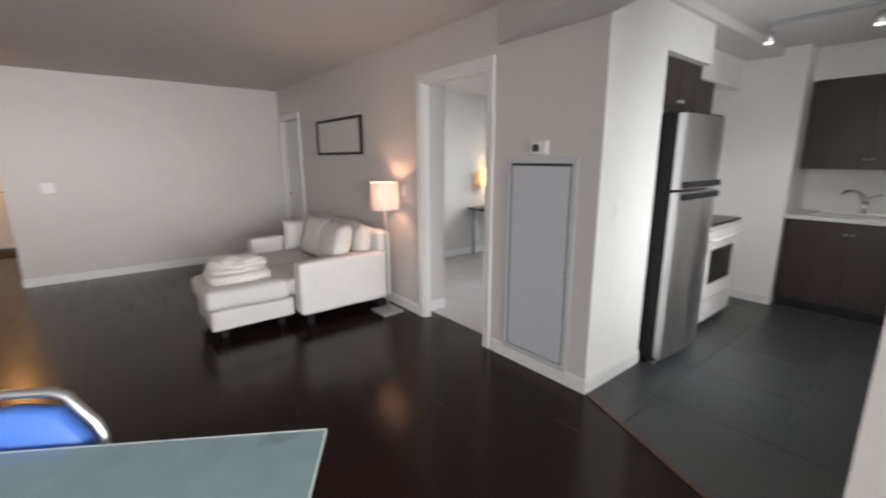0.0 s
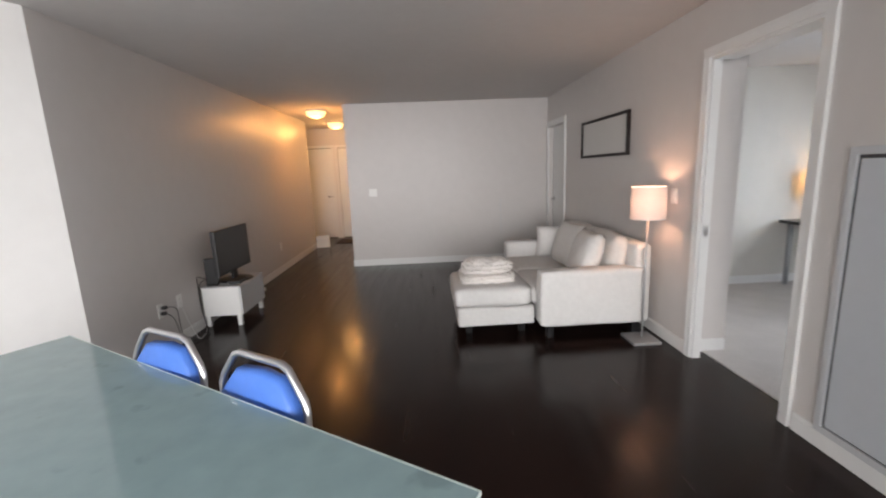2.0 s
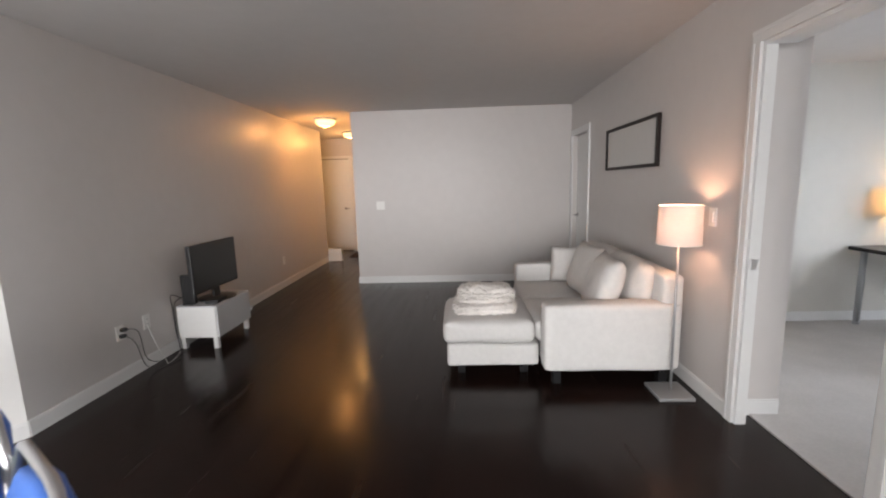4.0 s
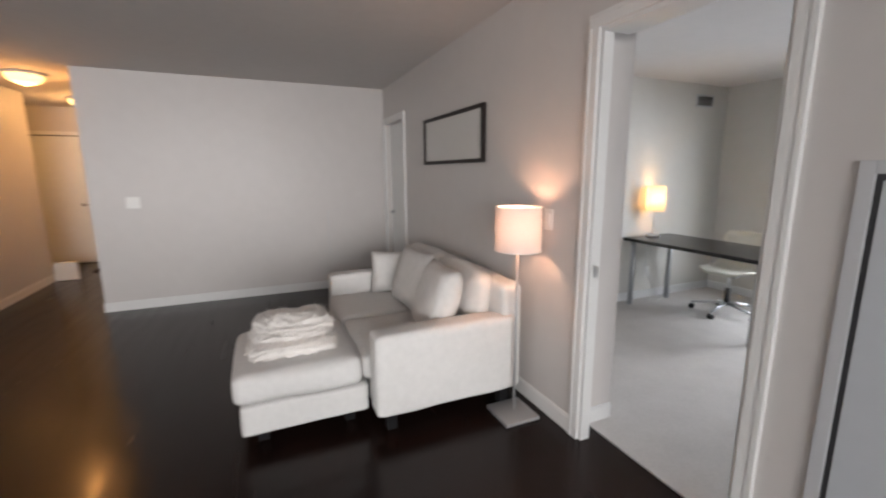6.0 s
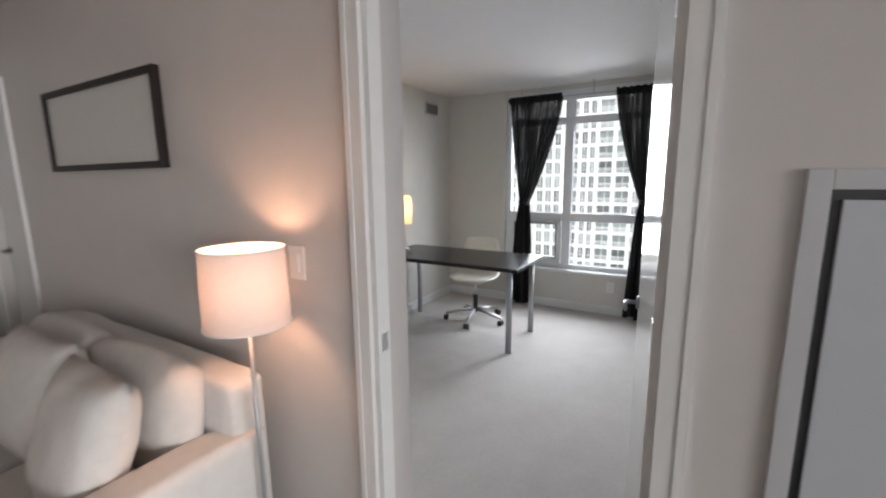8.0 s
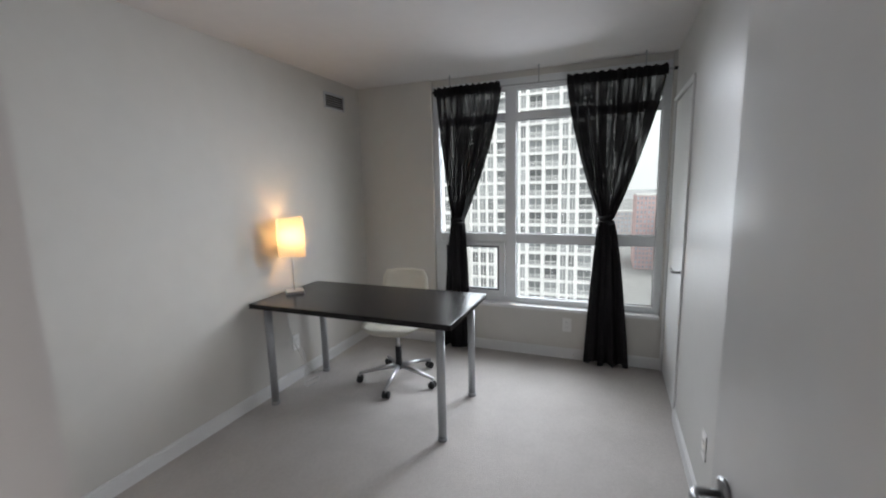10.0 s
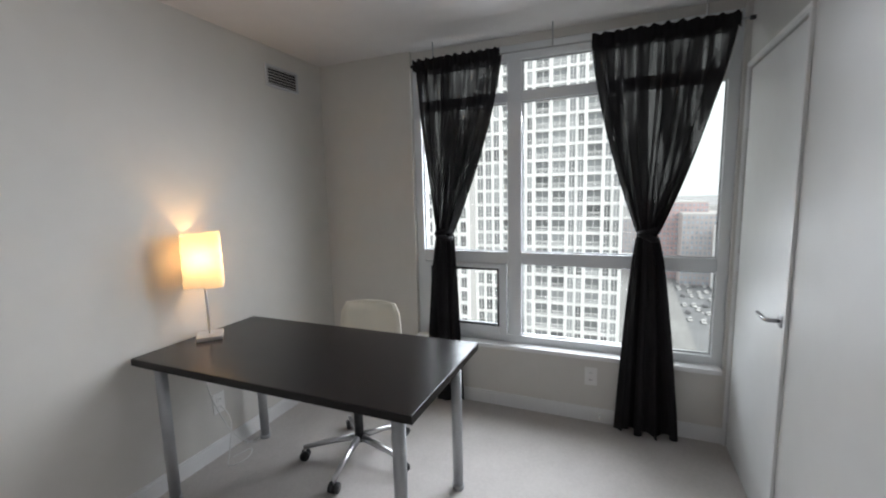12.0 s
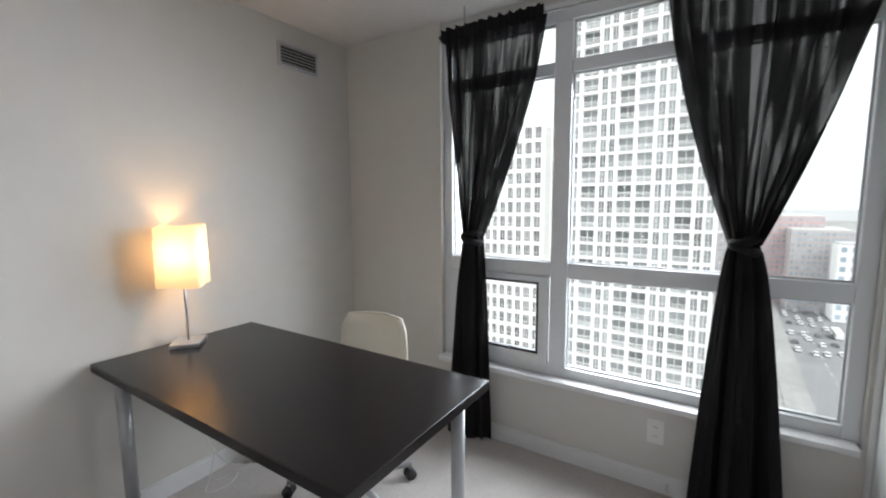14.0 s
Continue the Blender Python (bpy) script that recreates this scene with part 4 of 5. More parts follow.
def blue_chair():
    """Stacking chair: silver tube frame, blue padded seat and back. Local x across, y forward (to the table)."""
    t = thing("stacking_chair", "blue padded stacking chair with silver tube frame tucked under the table", "chair", group="chairs at the dining table")
    tpart("back_frame", SILVER, t, [(-0.215, 0.46, 0.0), (-0.215, 0.44, 0.02), (-0.215, 0.06, 0.44), (-0.21, 0.0, 0.62), (-0.208, -0.008, 0.74), (-0.195, -0.011, 0.773), (-0.132, -0.017, 0.853), (-0.10, -0.018, 0.866), (0.10, -0.018, 0.866), (0.132, -0.017, 0.853), (0.195, -0.011, 0.773), (0.208, -0.008, 0.74), (0.21, 0.0, 0.62), (0.215, 0.06, 0.44), (0.215, 0.44, 0.02), (0.215, 0.46, 0.0)], 0.0125, "bent silver tube frame", 12)
    for s in (-1, 1):
        tpart("leg", SILVER, t, [(s * 0.20, 0.42, 0.44), (s * 0.20, 0.36, 0.40), (s * 0.215, -0.02, 0.0)], 0.0115)
    bm = bmesh.new()
    outline = [(-0.185, 0.50), (-0.195, 0.62), (-0.188, 0.72), (-0.11, 0.815), (0, 0.825), (0.11, 0.815), (0.188, 0.72), (0.195, 0.62), (0.185, 0.50), (0.12, 0.475), (0, 0.47), (-0.12, 0.475)]
    loops = []
    for k, (sc, yy) in enumerate(((0.93, -0.034), (1.0, -0.022), (1.0, 0.012), (0.93, 0.024))):
        loops.append([bm.verts.new((x * sc, yy + (0.62 - z) * 0.10 + 0.05 * (x * x) / 0.04 * 0.3, 0.64 + (z - 0.64) * sc)) for x, z in outline])
    for a, b in zip(loops, loops[1:]):
        for k in range(len(a)):
            bm.faces.new((a[k], a[(k + 1) % len(a)], b[(k + 1) % len(a)], b[k]))
    bm.faces.new(loops[0]), bm.faces.new(loops[-1][::-1])
    bmesh.ops.bevel(bm, geom=[e for e in bm.edges if len(e.link_faces) == 2 and e.calc_face_angle(0) > 0.5], offset=0.008, segments=2, affect="EDGES")
    part("backrest", bm, BLUE, t, "blue padded vinyl backrest", smooth=True)
    bm = bmesh.new()
    pad(bm, -0.205, 0.205, 0.06, 0.46, 0.43, 0.485, r=0.025, puff=0.008)
    part("seat", bm, BLUE, t, "blue padded vinyl seat", smooth=True)
    return t


ang = math.degrees(math.atan2(DV.y, DV.x)) - 90
c1 = blue_chair()
e = Vector((0.79, 1.315)) + DU * 0.80 - DV * 0.045
c1.matrix_world = pose(e.x, e.y, 0, 0, 0, ang)
e2 = Vector((0.79, 1.315)) + DU * 1.33 - DV * 0.03
c2 = copy_thing(c1, pose(e2.x, e2.y, 0, 0, 0, ang + 4))

# dining window band behind the walk
w = thing("window_2", "long white framed window band of the dining wing", "window")
w["kind"] = "structure"
for k in range(6):
    bpart("window_frame", WFRAME, w, -3.0 + k * 1.0, -2.95 + k * 1.0, YS - 0.09, YS - 0.03, 0.45, 2.3, bevel=0.004)
for z in (0.45, 1.0, 2.25):
    for k in range(5):
        bpart("transom", WFRAME, w, -2.95 + k, -2.0 + k, YS - 0.088, YS - 0.032, z, z + 0.05, bevel=0.003)

# ---- kitchen ----
def fridge():
    t = thing("refrigerator", "stainless steel refrigerator with top freezer and black sides", "refrigerator")
    x0, x1, yf, yb = 3.295, 3.93, 1.475, 2.2
    bpart("cabinet_body", BLACKM, t, x0, x1, yf + 0.075, yb, 0.03, 1.735, bevel=0.006, label="black side walls")
    for z0, z1, nm in ((0.06, 1.235, "door"), (1.255, 1.735, "freezer_door")):
        bm = bmesh.new()
        n = 16
        front = [(x0 + (x1 - x0) * i / n, yf + 0.022 - 0.022 * math.sin(math.pi * i / n)) for i in range(n + 1)]
        prism(bm, front + [(x1, yf + 0.07), (x0, yf + 0.07)], z0, z1)
        dr = part(nm, bm, STEEL, t, "brushed steel curved door")
        zz = z1 - 0.03 if nm == "door" else z0 + 0.03
        bpart("handle", BLACKP, dr, x0 + 0.03, x1 - 0.02, yf - 0.012, yf + 0.02, zz - 0.02, zz + 0.02, bevel=0.008, label="black recessed handle strip")
    bm = bmesh.new()
    box(bm, x0 + 0.02, x1 - 0.02, yf + 0.03, yb - 0.05, 1.735, 1.752, bevel=0.004)
    part("hinge_cover", bm, BLACKP, t)
    for x in (x0 + 0.06, x1 - 0.06):
        bpart("foot", STEEL, t, x - 0.025, x + 0.025, yf + 0.07, yf + 0.12, 0.0, 0.03, bevel=0.004)
    bpart("toe_grille", BLACKP, t, x0 + 0.09, x1 - 0.09, yf + 0.06, yf + 0.075, 0.01, 0.055, bevel=0.003)


fridge()


def knob_pair(parent, x, y, z, axis):
    for s in (-0.025, 0.025):
        p = (x + s, y, z) if axis == "y" else (x, y + s, z)
        q = (0, -0.025, 0) if axis == "y" else (-0.025, 0, 0)
        tpart("knob", STEEL, parent, [p, tuple(Vector(p) + Vector(q))], [0.008, 0.014], "small chrome knob")


def cabinet(name, label, x0, x1, y0, y1, z0, z1, face, leaves=2, knobs=None, toe=False):
    t = thing(name, label, "cabinet")
    if face == "y":
        bpart("body", WENGE, t, x0, x1, y0 + 0.02, y1, z0, z1, bevel=0.002)
        for k in range(leaves):
            a = x0 + (x1 - x0) * k / leaves
            d = bpart("door", WENGE, t, a + 0.002, a + (x1 - x0) / leaves - 0.002, y0, y0 + 0.0195, z0 + 0.002, z1 - 0.002, bevel=0.002)
        if knobs:
            knob_pair(t, (x0 + x1) / 2, y0, knobs, "y")
    else:
        bpart("body", WENGE, t, x0 + 0.02, x1, y0, y1, z0, z1, bevel=0.002)
        for k in range(leaves):
            a = y0 + (y1 - y0) * k / leaves
            bpart("door", WENGE, t, x0, x0 + 0.0195, a + 0.002, a + (y1 - y0) / leaves - 0.002, z0 + 0.002, z1 - 0.002, bevel=0.002)
        if knobs:
            knob_pair(t, x0, (y0 + y1) / 2, knobs, "x")
        if toe:
            bpart("toe_kick", BLACKP, t, x0 + 0.06, x1, y0, y1, 0.0, z0, bevel=0)
    return t


cabinet("wall_cabinet", "dark brown wall cabinet above the refrigerator", 3.275, 3.975, 1.70, 2.24, 1.78, 2.118, "y", 2, 1.84)
cabinet("wall_cabinet", "dark brown wall cabinet above the range", 4.06, 4.86, 1.92, 2.24, 1.70, 2.118, "y", 2, 1.76)
cabinet("wall_cabinet", "dark brown two-door wall cabinet over the sink", 5.74, 6.11, 0.46, 1.38, 1.35, 2.155, "x", 2, 1.44)
cabinet("base_cabinet", "dark brown two-door base cabinet under the sink", 5.53, 6.11, 0.46, 1.385, 0.10, 0.885, "x", 2, 0.78, True)
t = thing("worktop", "pale laminate kitchen worktop over dark cabinets", "worktop")
bpart("slab", LACQG, t, 5.505, 6.115, 0.43, 1.395, 0.886, 0.924, bevel=0.004)
bpart("upstand", WHITEP, t, 6.095, 6.115, 0.43, 1.395, 0.9242, 1.0, bevel=0.003)
t = thing("kitchen_sink", "stainless steel sink set in the worktop", "sink")
bm = bmesh.new()
for d in ((5.60, 5.63, 0.62, 1.22), (6.0, 6.04, 0.62, 1.22), (5.63, 6.0, 0.62, 0.65), (5.63, 6.0, 1.19, 1.22)):
    box(bm, *d, 0.9242, 0.931, bevel=0.002)
part("rim", bm, STEEL, t)
bpart("bowl", STEEL, t, 5.63, 6.0, 0.65, 1.19, 0.9243, 0.926, bevel=0)
t = thing("kitchen_faucet", "chrome single-lever kitchen faucet behind the sink", "faucet", pose(6.06, 0.92, 0.9242))
tpart("body", CHROME, t, [(0, 0, 0), (0, 0, 0.12)], 0.022)
tpart("spout", CHROME, t, [(0, 0, 0.10), (-0.04, 0.03, 0.19), (-0.10, 0.07, 0.225), (-0.17, 0.12, 0.22), (-0.20, 0.14, 0.19)], 0.012)
tpart("lever", CHROME, t, [(0, 0, 0.12), (0.0, 0.0, 0.145), (-0.03, -0.10, 0.19)], 0.008)


def kitchen_range():
    t = thing("kitchen_range", "white electric range with black glass cooktop", "range")
    x0, x1, y0, y1 = 4.17, 4.93, 1.59, 2.24
    bpart("body", WHITEP, t, x0, x1, y0 + 0.03, y1, 0.04, 0.90, bevel=0.004)
    bpart("cooktop", SCREEN, t, x0 - 0.005, x1 + 0.005, y0, y1 - 0.05, 0.9005, 0.925, bevel=0.004, label="black glass cooktop")
    dr = bpart("oven_door", WHITEP, t, x0 + 0.005, x1 - 0.005, y0, y0 + 0.0295, 0.26, 0.86, bevel=0.004)
    bpart("oven_window", SCREEN, dr, x0 + 0.12, x1 - 0.12, y0 - 0.002, y0 + 0.001, 0.40, 0.70, bevel=0, label="dark oven window")
    tpart("handle", WHITEP, dr, [(x0 + 0.06, y0, 0.80), (x0 + 0.06, y0 - 0.045, 0.80), (x1 - 0.06, y0 - 0.045, 0.80), (x1 - 0.06, y0, 0.80)], 0.012)
    bpart("drawer", WHITEP, t, x0 + 0.005, x1 - 0.005, y0, y0 + 0.0295, 0.07, 0.25, bevel=0.004)
    bpart("back_panel", WHITEP, t, x0, x1, y1 - 0.05, y1, 0.9005, 1.08, bevel=0.006)
    for x in (x0 + 0.15, x0 + 0.25, x1 - 0.25, x1 - 0.15):
        tpart("control_knob", BLACKP, t, [(x, y1 - 0.05, 1.0), (x, y1 - 0.075, 1.0)], 0.018)
    for x in (x0 + 0.08, x1 - 0.08):
        bpart("foot", BLACKP, t, x - 0.02, x + 0.02, y0 + 0.08, y0 + 0.12, 0.0, 0.04, bevel=0)


kitchen_range()


def track_light():
    t = thing("track_light", "ceiling track light with small steel spot heads", "track light")
    bpart("rail", ALU, t, 4.44, 4.48, 0.5, 1.47, H - 0.025, H, bevel=0.003)
    for y in (1.44, 0.85):
        hd = tpart("spot_head", STEEL, t, [(4.46, y, H - 0.075), (4.45, y + 0.005, H - 0.15)], [0.022, 0.034], "small steel spot head", 14)
        bm = bmesh.new()
        lathe(bm, [(0.0, 0.0), (0.027, 0.0), (0.027, 0.003), (0.0, 0.003)], 16, pose(4.449, y + 0.005, H - 0.1545))
        part("spot_lens", bm, SPOTL, hd, "spot lens with added glow", smooth=True)
        tpart("stem", STEEL, hd, [(4.46, y, H - 0.025), (4.46, y, H - 0.078)], 0.006)


track_light()

# ---- bedroom ----
def desk():
    t = thing("desk", "black-brown desk top on four grey metal legs", "desk")
    x0, x1, y0, y1, z = 4.672, 5.375, 3.632, 5.06, 0.737
    bpart("desktop", DESKW, t, x0, x1, y0, y1, z - 0.034, z, bevel=0.003)
    for x in (x0 + 0.07, x1 - 0.07):
        for y in (y0 + 0.09, y1 - 0.09):
            lg = tpart("leg", ALU, t, [(x, y, 0.03), (x, y, z - 0.034)], 0.025, "grey round steel leg", 18)
            tpart("foot", ALU, lg, [(x, y, 0.0085), (x, y, 0.03)], [0.029, 0.029], seg=18)
            bpart("mount_plate", ALU, lg, x - 0.045, x + 0.045, y - 0.045, y + 0.045, z - 0.040, z - 0.0345, bevel=0.001)


desk()


def desk_lamp():
    t = thing("desk_lamp", "lit table lamp with square paper shade on the desk", "desk lamp", pose(5.005, 4.965, 0.737, 0, 0, 48))
    bpart("base", STEEL, t, -0.065, 0.065, -0.06, 0.06, 0.0, 0.022, bevel=0.004)
    tpart("stem", STEEL, t, [(0, 0, 0.02), (0.0, 0, 0.36)], 0.006)
    bm = bmesh.new()
    n = 96
    hw0, hw1 = 0.087, 0.083
    rings = []
    for j in range(11):
        f = j / 10
        hw = hw0 + (hw1 - hw0) * f
        ring = []
        for k in range(n):
            a = k * math.tau / n
            c, s = math.cos(a), math.sin(a)
            q = (abs(c) ** 16 + abs(s) ** 16) ** (-1 / 16)
            w = hw + 0.0022 * math.sin(5 * a + 2.3 * j) * math.sin(math.pi * f) + 0.0012 * (j % 2)
            ring.append(bm.verts.new((w * q * c, w * q * s, 0.275 + 0.265 * f + 0.004 * math.sin(3 * a + j))))
        rings.append(ring)
    for a, b in zip(rings, rings[1:]):
        for k in range(n):
            bm.faces.new((a[k], a[(k + 1) % n], b[(k + 1) % n], b[k]))
    part("shade", bm, SHADE2, t, "warm glowing square paper shade", smooth=True)
    tpart("socket", WHITEP, t, [(0, 0, 0.355), (0, 0, 0.395)], 0.015)
    for a in (45, 135, 225, 315):
        tpart("shade_wire", STEEL, t, [(0, 0, 0.36), (0.085 * math.cos(radians(a)), 0.085 * math.sin(radians(a)), 0.29)], 0.0015, seg=5)


desk_lamp()
cable("white lamp cord hanging down behind the desk", [(5.03, 5.045, 0.75), (5.04, 5.07, 0.70), (5.03, 5.062, 0.45), (5.08, 5.02, 0.22), (5.14, 4.98, 0.09), (5.22, 4.96, 0.03), (5.28, 5.0, 0.014), (5.2, 5.02, 0.014)], 0.003, CABLEW)
cable("white cord coiled on the carpet by the wall", [(5.10, 5.062, 0.30), (5.12, 5.02, 0.2), (5.06, 4.98, 0.05), (5.02, 4.94, 0.013), (5.10, 4.90, 0.013), (5.18, 4.95, 0.013), (5.08, 4.98, 0.015)], 0.003, CABLEW)
outlet("white outlet behind the desk", pose(5.10, YB, 0.31, 0, 0, -90))


def office_chair():
    t = thing("swivel_chair", "cream plastic swivel chair on five-star metal base", "chair", pose(5.354, 4.323, 0.008, 0, 0, 8))
    for k in range(5):
        a = radians(72 * k + 37)
        c, s = math.cos(a), math.sin(a)
        lg = tpart("base_arm", SILVER, t, [(0.03 * c, 0.03 * s, 0.115), (0.15 * c, 0.15 * s, 0.10), (0.305 * c, 0.305 * s, 0.072)], [0.020, 0.016, 0.012], "tapered metal base arm", 10)
        tpart("caster_stem", STEEL, lg, [(0.30 * c, 0.30 * s, 0.04), (0.30 * c, 0.30 * s, 0.075)], 0.006)
        for q in (-0.014, 0.014):
            p = Vector((0.30 * c - q * s, 0.30 * s + q * c, 0.027))
            d = Vector((-s, c, 0)) * 0.010
            tpart("caster", BLACKP, lg, [p - d, p + d], 0.026, "black twin-wheel caster", 16)
    tpart("column", BLACKP, t, [(0, 0, 0.09), (0, 0, 0.27)], 0.025)
    tpart("gas_lift", STEEL, t, [(0, 0, 0.26), (0, 0, 0.40)], 0.014)
    bpart("seat_plate", ALU, t, -0.09, 0.09, -0.09, 0.09, 0.395, 0.410, bevel=0.003)
    # one moulded shell: seat and back; local -x is forward (towards the desk)
    bm = bmesh.new()
    prof = [(-0.23, 0.425), (-0.20, 0.445), (-0.10, 0.435), (0.05, 0.425), (0.14, 0.44), (0.19, 0.49), (0.215, 0.57), (0.235, 0.67), (0.255, 0.76), (0.265, 0.81)]
    wid = [0.17, 0.205, 0.225, 0.225, 0.215, 0.20, 0.19, 0.187, 0.178, 0.15]
    n = 12
    rows = []
    for (x, z), wd in zip(prof, wid):
        back = max(0, (z - 0.45) / 0.4)
        rows.append([bm.verts.new((x - back * 0.05 * (2 * i / n - 1) ** 2, (2 * i / n - 1) * wd, z + (1 - min(1, back * 3)) * 0.035 * (2 * i / n - 1) ** 4)) for i in range(n + 1)])
    for a, b in zip(rows, rows[1:]):
        for i in range(n):
            bm.faces.new((a[i], a[i + 1], b[i + 1], b[i]))
    bmesh.ops.recalc_face_normals(bm, faces=bm.faces[:])
    r = bmesh.ops.solidify(bm, geom=bm.faces[:], thickness=0.010)
    part("shell", bm, CREAM, t, "one-piece cream plastic seat shell", smooth=True)
    # raised rim round the back
    rim = [(0.200, -0.19, 0.57), (0.205, -0.187, 0.67), (0.210, -0.178, 0.76), (0.225, -0.15, 0.813), (0.262, -0.05, 0.818), (0.262, 0.05, 0.818), (0.225, 0.15, 0.813), (0.210, 0.178, 0.76), (0.205, 0.187, 0.67), (0.200, 0.19, 0.57)]
    tpart("rim", CREAM, t, rim, 0.007, seg=8)


office_chair()


def vent():
    t = thing("wall_vent", "grey slatted air vent high on the bedroom wall", "vent", pose(0, YB, 0))
    x0, x1, z0, z1 = 5.635, 5.915, 2.140, 2.272
    # dark sheet for the shade between the slats
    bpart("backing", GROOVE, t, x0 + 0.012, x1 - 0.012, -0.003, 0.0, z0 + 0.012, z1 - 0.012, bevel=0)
    bm = bmesh.new()
    for d in ((x0, x0 + 0.014, z0, z1), (x1 - 0.014, x1, z0, z1), (x0 + 0.014, x1 - 0.014, z0, z0 + 0.014), (x0 + 0.014, x1 - 0.014, z1 - 0.014, z1)):
        box(bm, d[0], d[1], -0.014, -0.001, d[2], d[3], bevel=0.001)
    part("frame", bm, PANELE, t)
    for k in range(6):
        z = z0 + 0.022 + k * 0.0178
        bm = bmesh.new()
        box(bm, x0 + 0.014, x1 - 0.014, -0.0055, 0.0055, -0.0012, 0.0012, m=pose(0, -0.010, z, 38, 0, 0))
        part("slat", bm, SLATG, t)


vent()


def curtain(label, top, tie, bot, seed):
    """Gathered sheer panel, tied with a knot. top, tie, bot: (y0, y1, z)."""
    t = thing("curtain", label, "curtain", group="window curtains")
    rnd = random.Random(seed)
    n = 110
    X0 = 6.085
    ph = [rnd.uniform(0, 6.28) for _ in range(6)]

    def piece(name, a, b, rows, upper):
        bm = bmesh.new()
        grid = []
        for j in range(rows + 1):
            f = j / rows
            if upper:
                g = f ** 1.55 * 0.75 + 0.25 * f
                gather = f
            else:
                g = f ** 0.65
                gather = 1 - f
            y0, y1, z = a[0] + (b[0] - a[0]) * g, a[1] + (b[1] - a[1]) * g, a[2] + (b[2] - a[2]) * f
            row = []
            for i in range(n + 1):
                u = i / n
                amp = 0.016 + 0.022 * min(1, gather * 1.4) if upper else 0.022 + 0.022 * (1 - gather)
                k = 2 * math.pi * u
                fold = math.sin(7 * k + ph[0] + 0.7 * math.sin(2 * k + ph[1])) + 0.55 * math.sin(13 * k + ph[2] + 1.5 * f) + 0.4 * math.sin(3 * k + ph[3] + 2.0 * f)
                if not upper:
                    fold = math.sin(4 * k + ph[0]) + 0.5 * math.sin(7 * k + ph[2] + f) + 0.4 * math.sin(2 * k + ph[3])
                bow = -0.035 * math.sin(math.pi * u) * (gather ** 2)
                wob = 0.012 * noise.noise(Vector((u * 5, f * 4, seed)))
                zz = z + (0.006 * math.sin(9 * k + ph[4]) if upper and j == 0 else 0) - (0.012 * math.sin(3 * k + ph[5]) * f if not upper else 0)
                row.append(bm.verts.new((X0 + amp * fold * 0.6 + bow + wob, y0 + (y1 - y0) * u + 0.3 * amp * math.cos(9 * k + ph[1]), zz)))
            grid.append(row)
        for p, q in zip(grid, grid[1:]):
            for i in range(n):
                bm.faces.new((p[i], p[i + 1], q[i + 1], q[i]))
        return part(name, bm, SHEER, t, smooth=True)

    up = piece("upper_drape", top, tie, 40, True)
    lo = piece("lower_drape", tie, bot, 36, False)
    lo.data.materials[0] = SHEERD
    # rod pocket: a ruffled double hem
    bm = bmesh.new()
    rows = []
    for z, amp in ((0.028, 0.014), (0.0, 0.006), (-0.018, 0.016), (-0.04, 0.012)):
        rows.append([bm.verts.new((X0 - 0.016 + amp * math.sin(i * 1.05 + ph[0]) * math.sin(i * 0.37 + ph[1]), top[0] + (top[1] - top[0]) * i / 90, top[2] + z + 0.006 * math.sin(i * 0.8 + ph[2]))) for i in range(91)])
    for p, q in zip(rows, rows[1:]):
        for i in range(90):
            bm.faces.new((p[i], p[i + 1], q[i + 1], q[i]))
    part("heading", bm, SHEERD, t, "ruffled rod pocket", smooth=True)
    # knot
    yc, zc, w = (tie[0] + tie[1]) / 2, tie[2], abs(tie[1] - tie[0]) / 2
    bm = bmesh.new()
    for dz, tilt in ((-0.016, 12), (0.014, -10)):
        pts = [Vector((X0 - 0.01 + 0.055 * math.cos(a), yc + (w * 0.9) * math.sin(a), zc + dz + 0.012 * math.sin(a) * tilt / 10)) for a in [k * math.tau / 24 for k in range(25)]]
        tube(bm, pts, 0.017, 8)
    part("knot", bm, SHEERD, t, "knotted tie of the same cloth", smooth=True)
    return t


curtain("black sheer curtain knotted at mid height by the desk", (4.272, 3.70, 2.262), (4.135, 4.035, 1.185), (4.25, 3.99, 0.03), 3)
curtain("black sheer curtain knotted at mid height by the closet", (3.19, 2.51, 2.250), (2.925, 2.835, 1.20), (3.01, 2.68, 0.03), 8)
t = thing("curtain_rod", "thin dark steel curtain wire hung from ceiling hooks", "curtain rod")
tpart("rod", ALU, t, [(6.085, 4.285, 2.258), (6.085, 2.46, 2.245)], 0.005)
for y in (4.135, 3.40, 2.655):
    z = 2.245 + (y - 2.46) * 0.007
    tpart("hook", ALU, t, [(6.085, y, z - 0.004), (6.08, y, HB - 0.02), (6.08, y, HB)], 0.004, "small ceiling hook")
for y in (4.28, 2.465):
    tpart("end_cap", BLACKP, t, [(6.085, y - 0.012, 2.258 if y > 4 else 2.245), (6.085, y + 0.012, 2.258 if y > 4 else 2.245)], 0.011)
t = thing("door_stop", "small spring door stop on the baseboard", "door stop", pose(6.157, 3.10, 0.06))
tpart("spring", STEEL, t, [(0, 0, 0), (-0.05, 0, 0)], 0.006)
tpart("tip", WHITEP, t, [(-0.05, 0, 0), (-0.062, 0, 0)], 0.009)


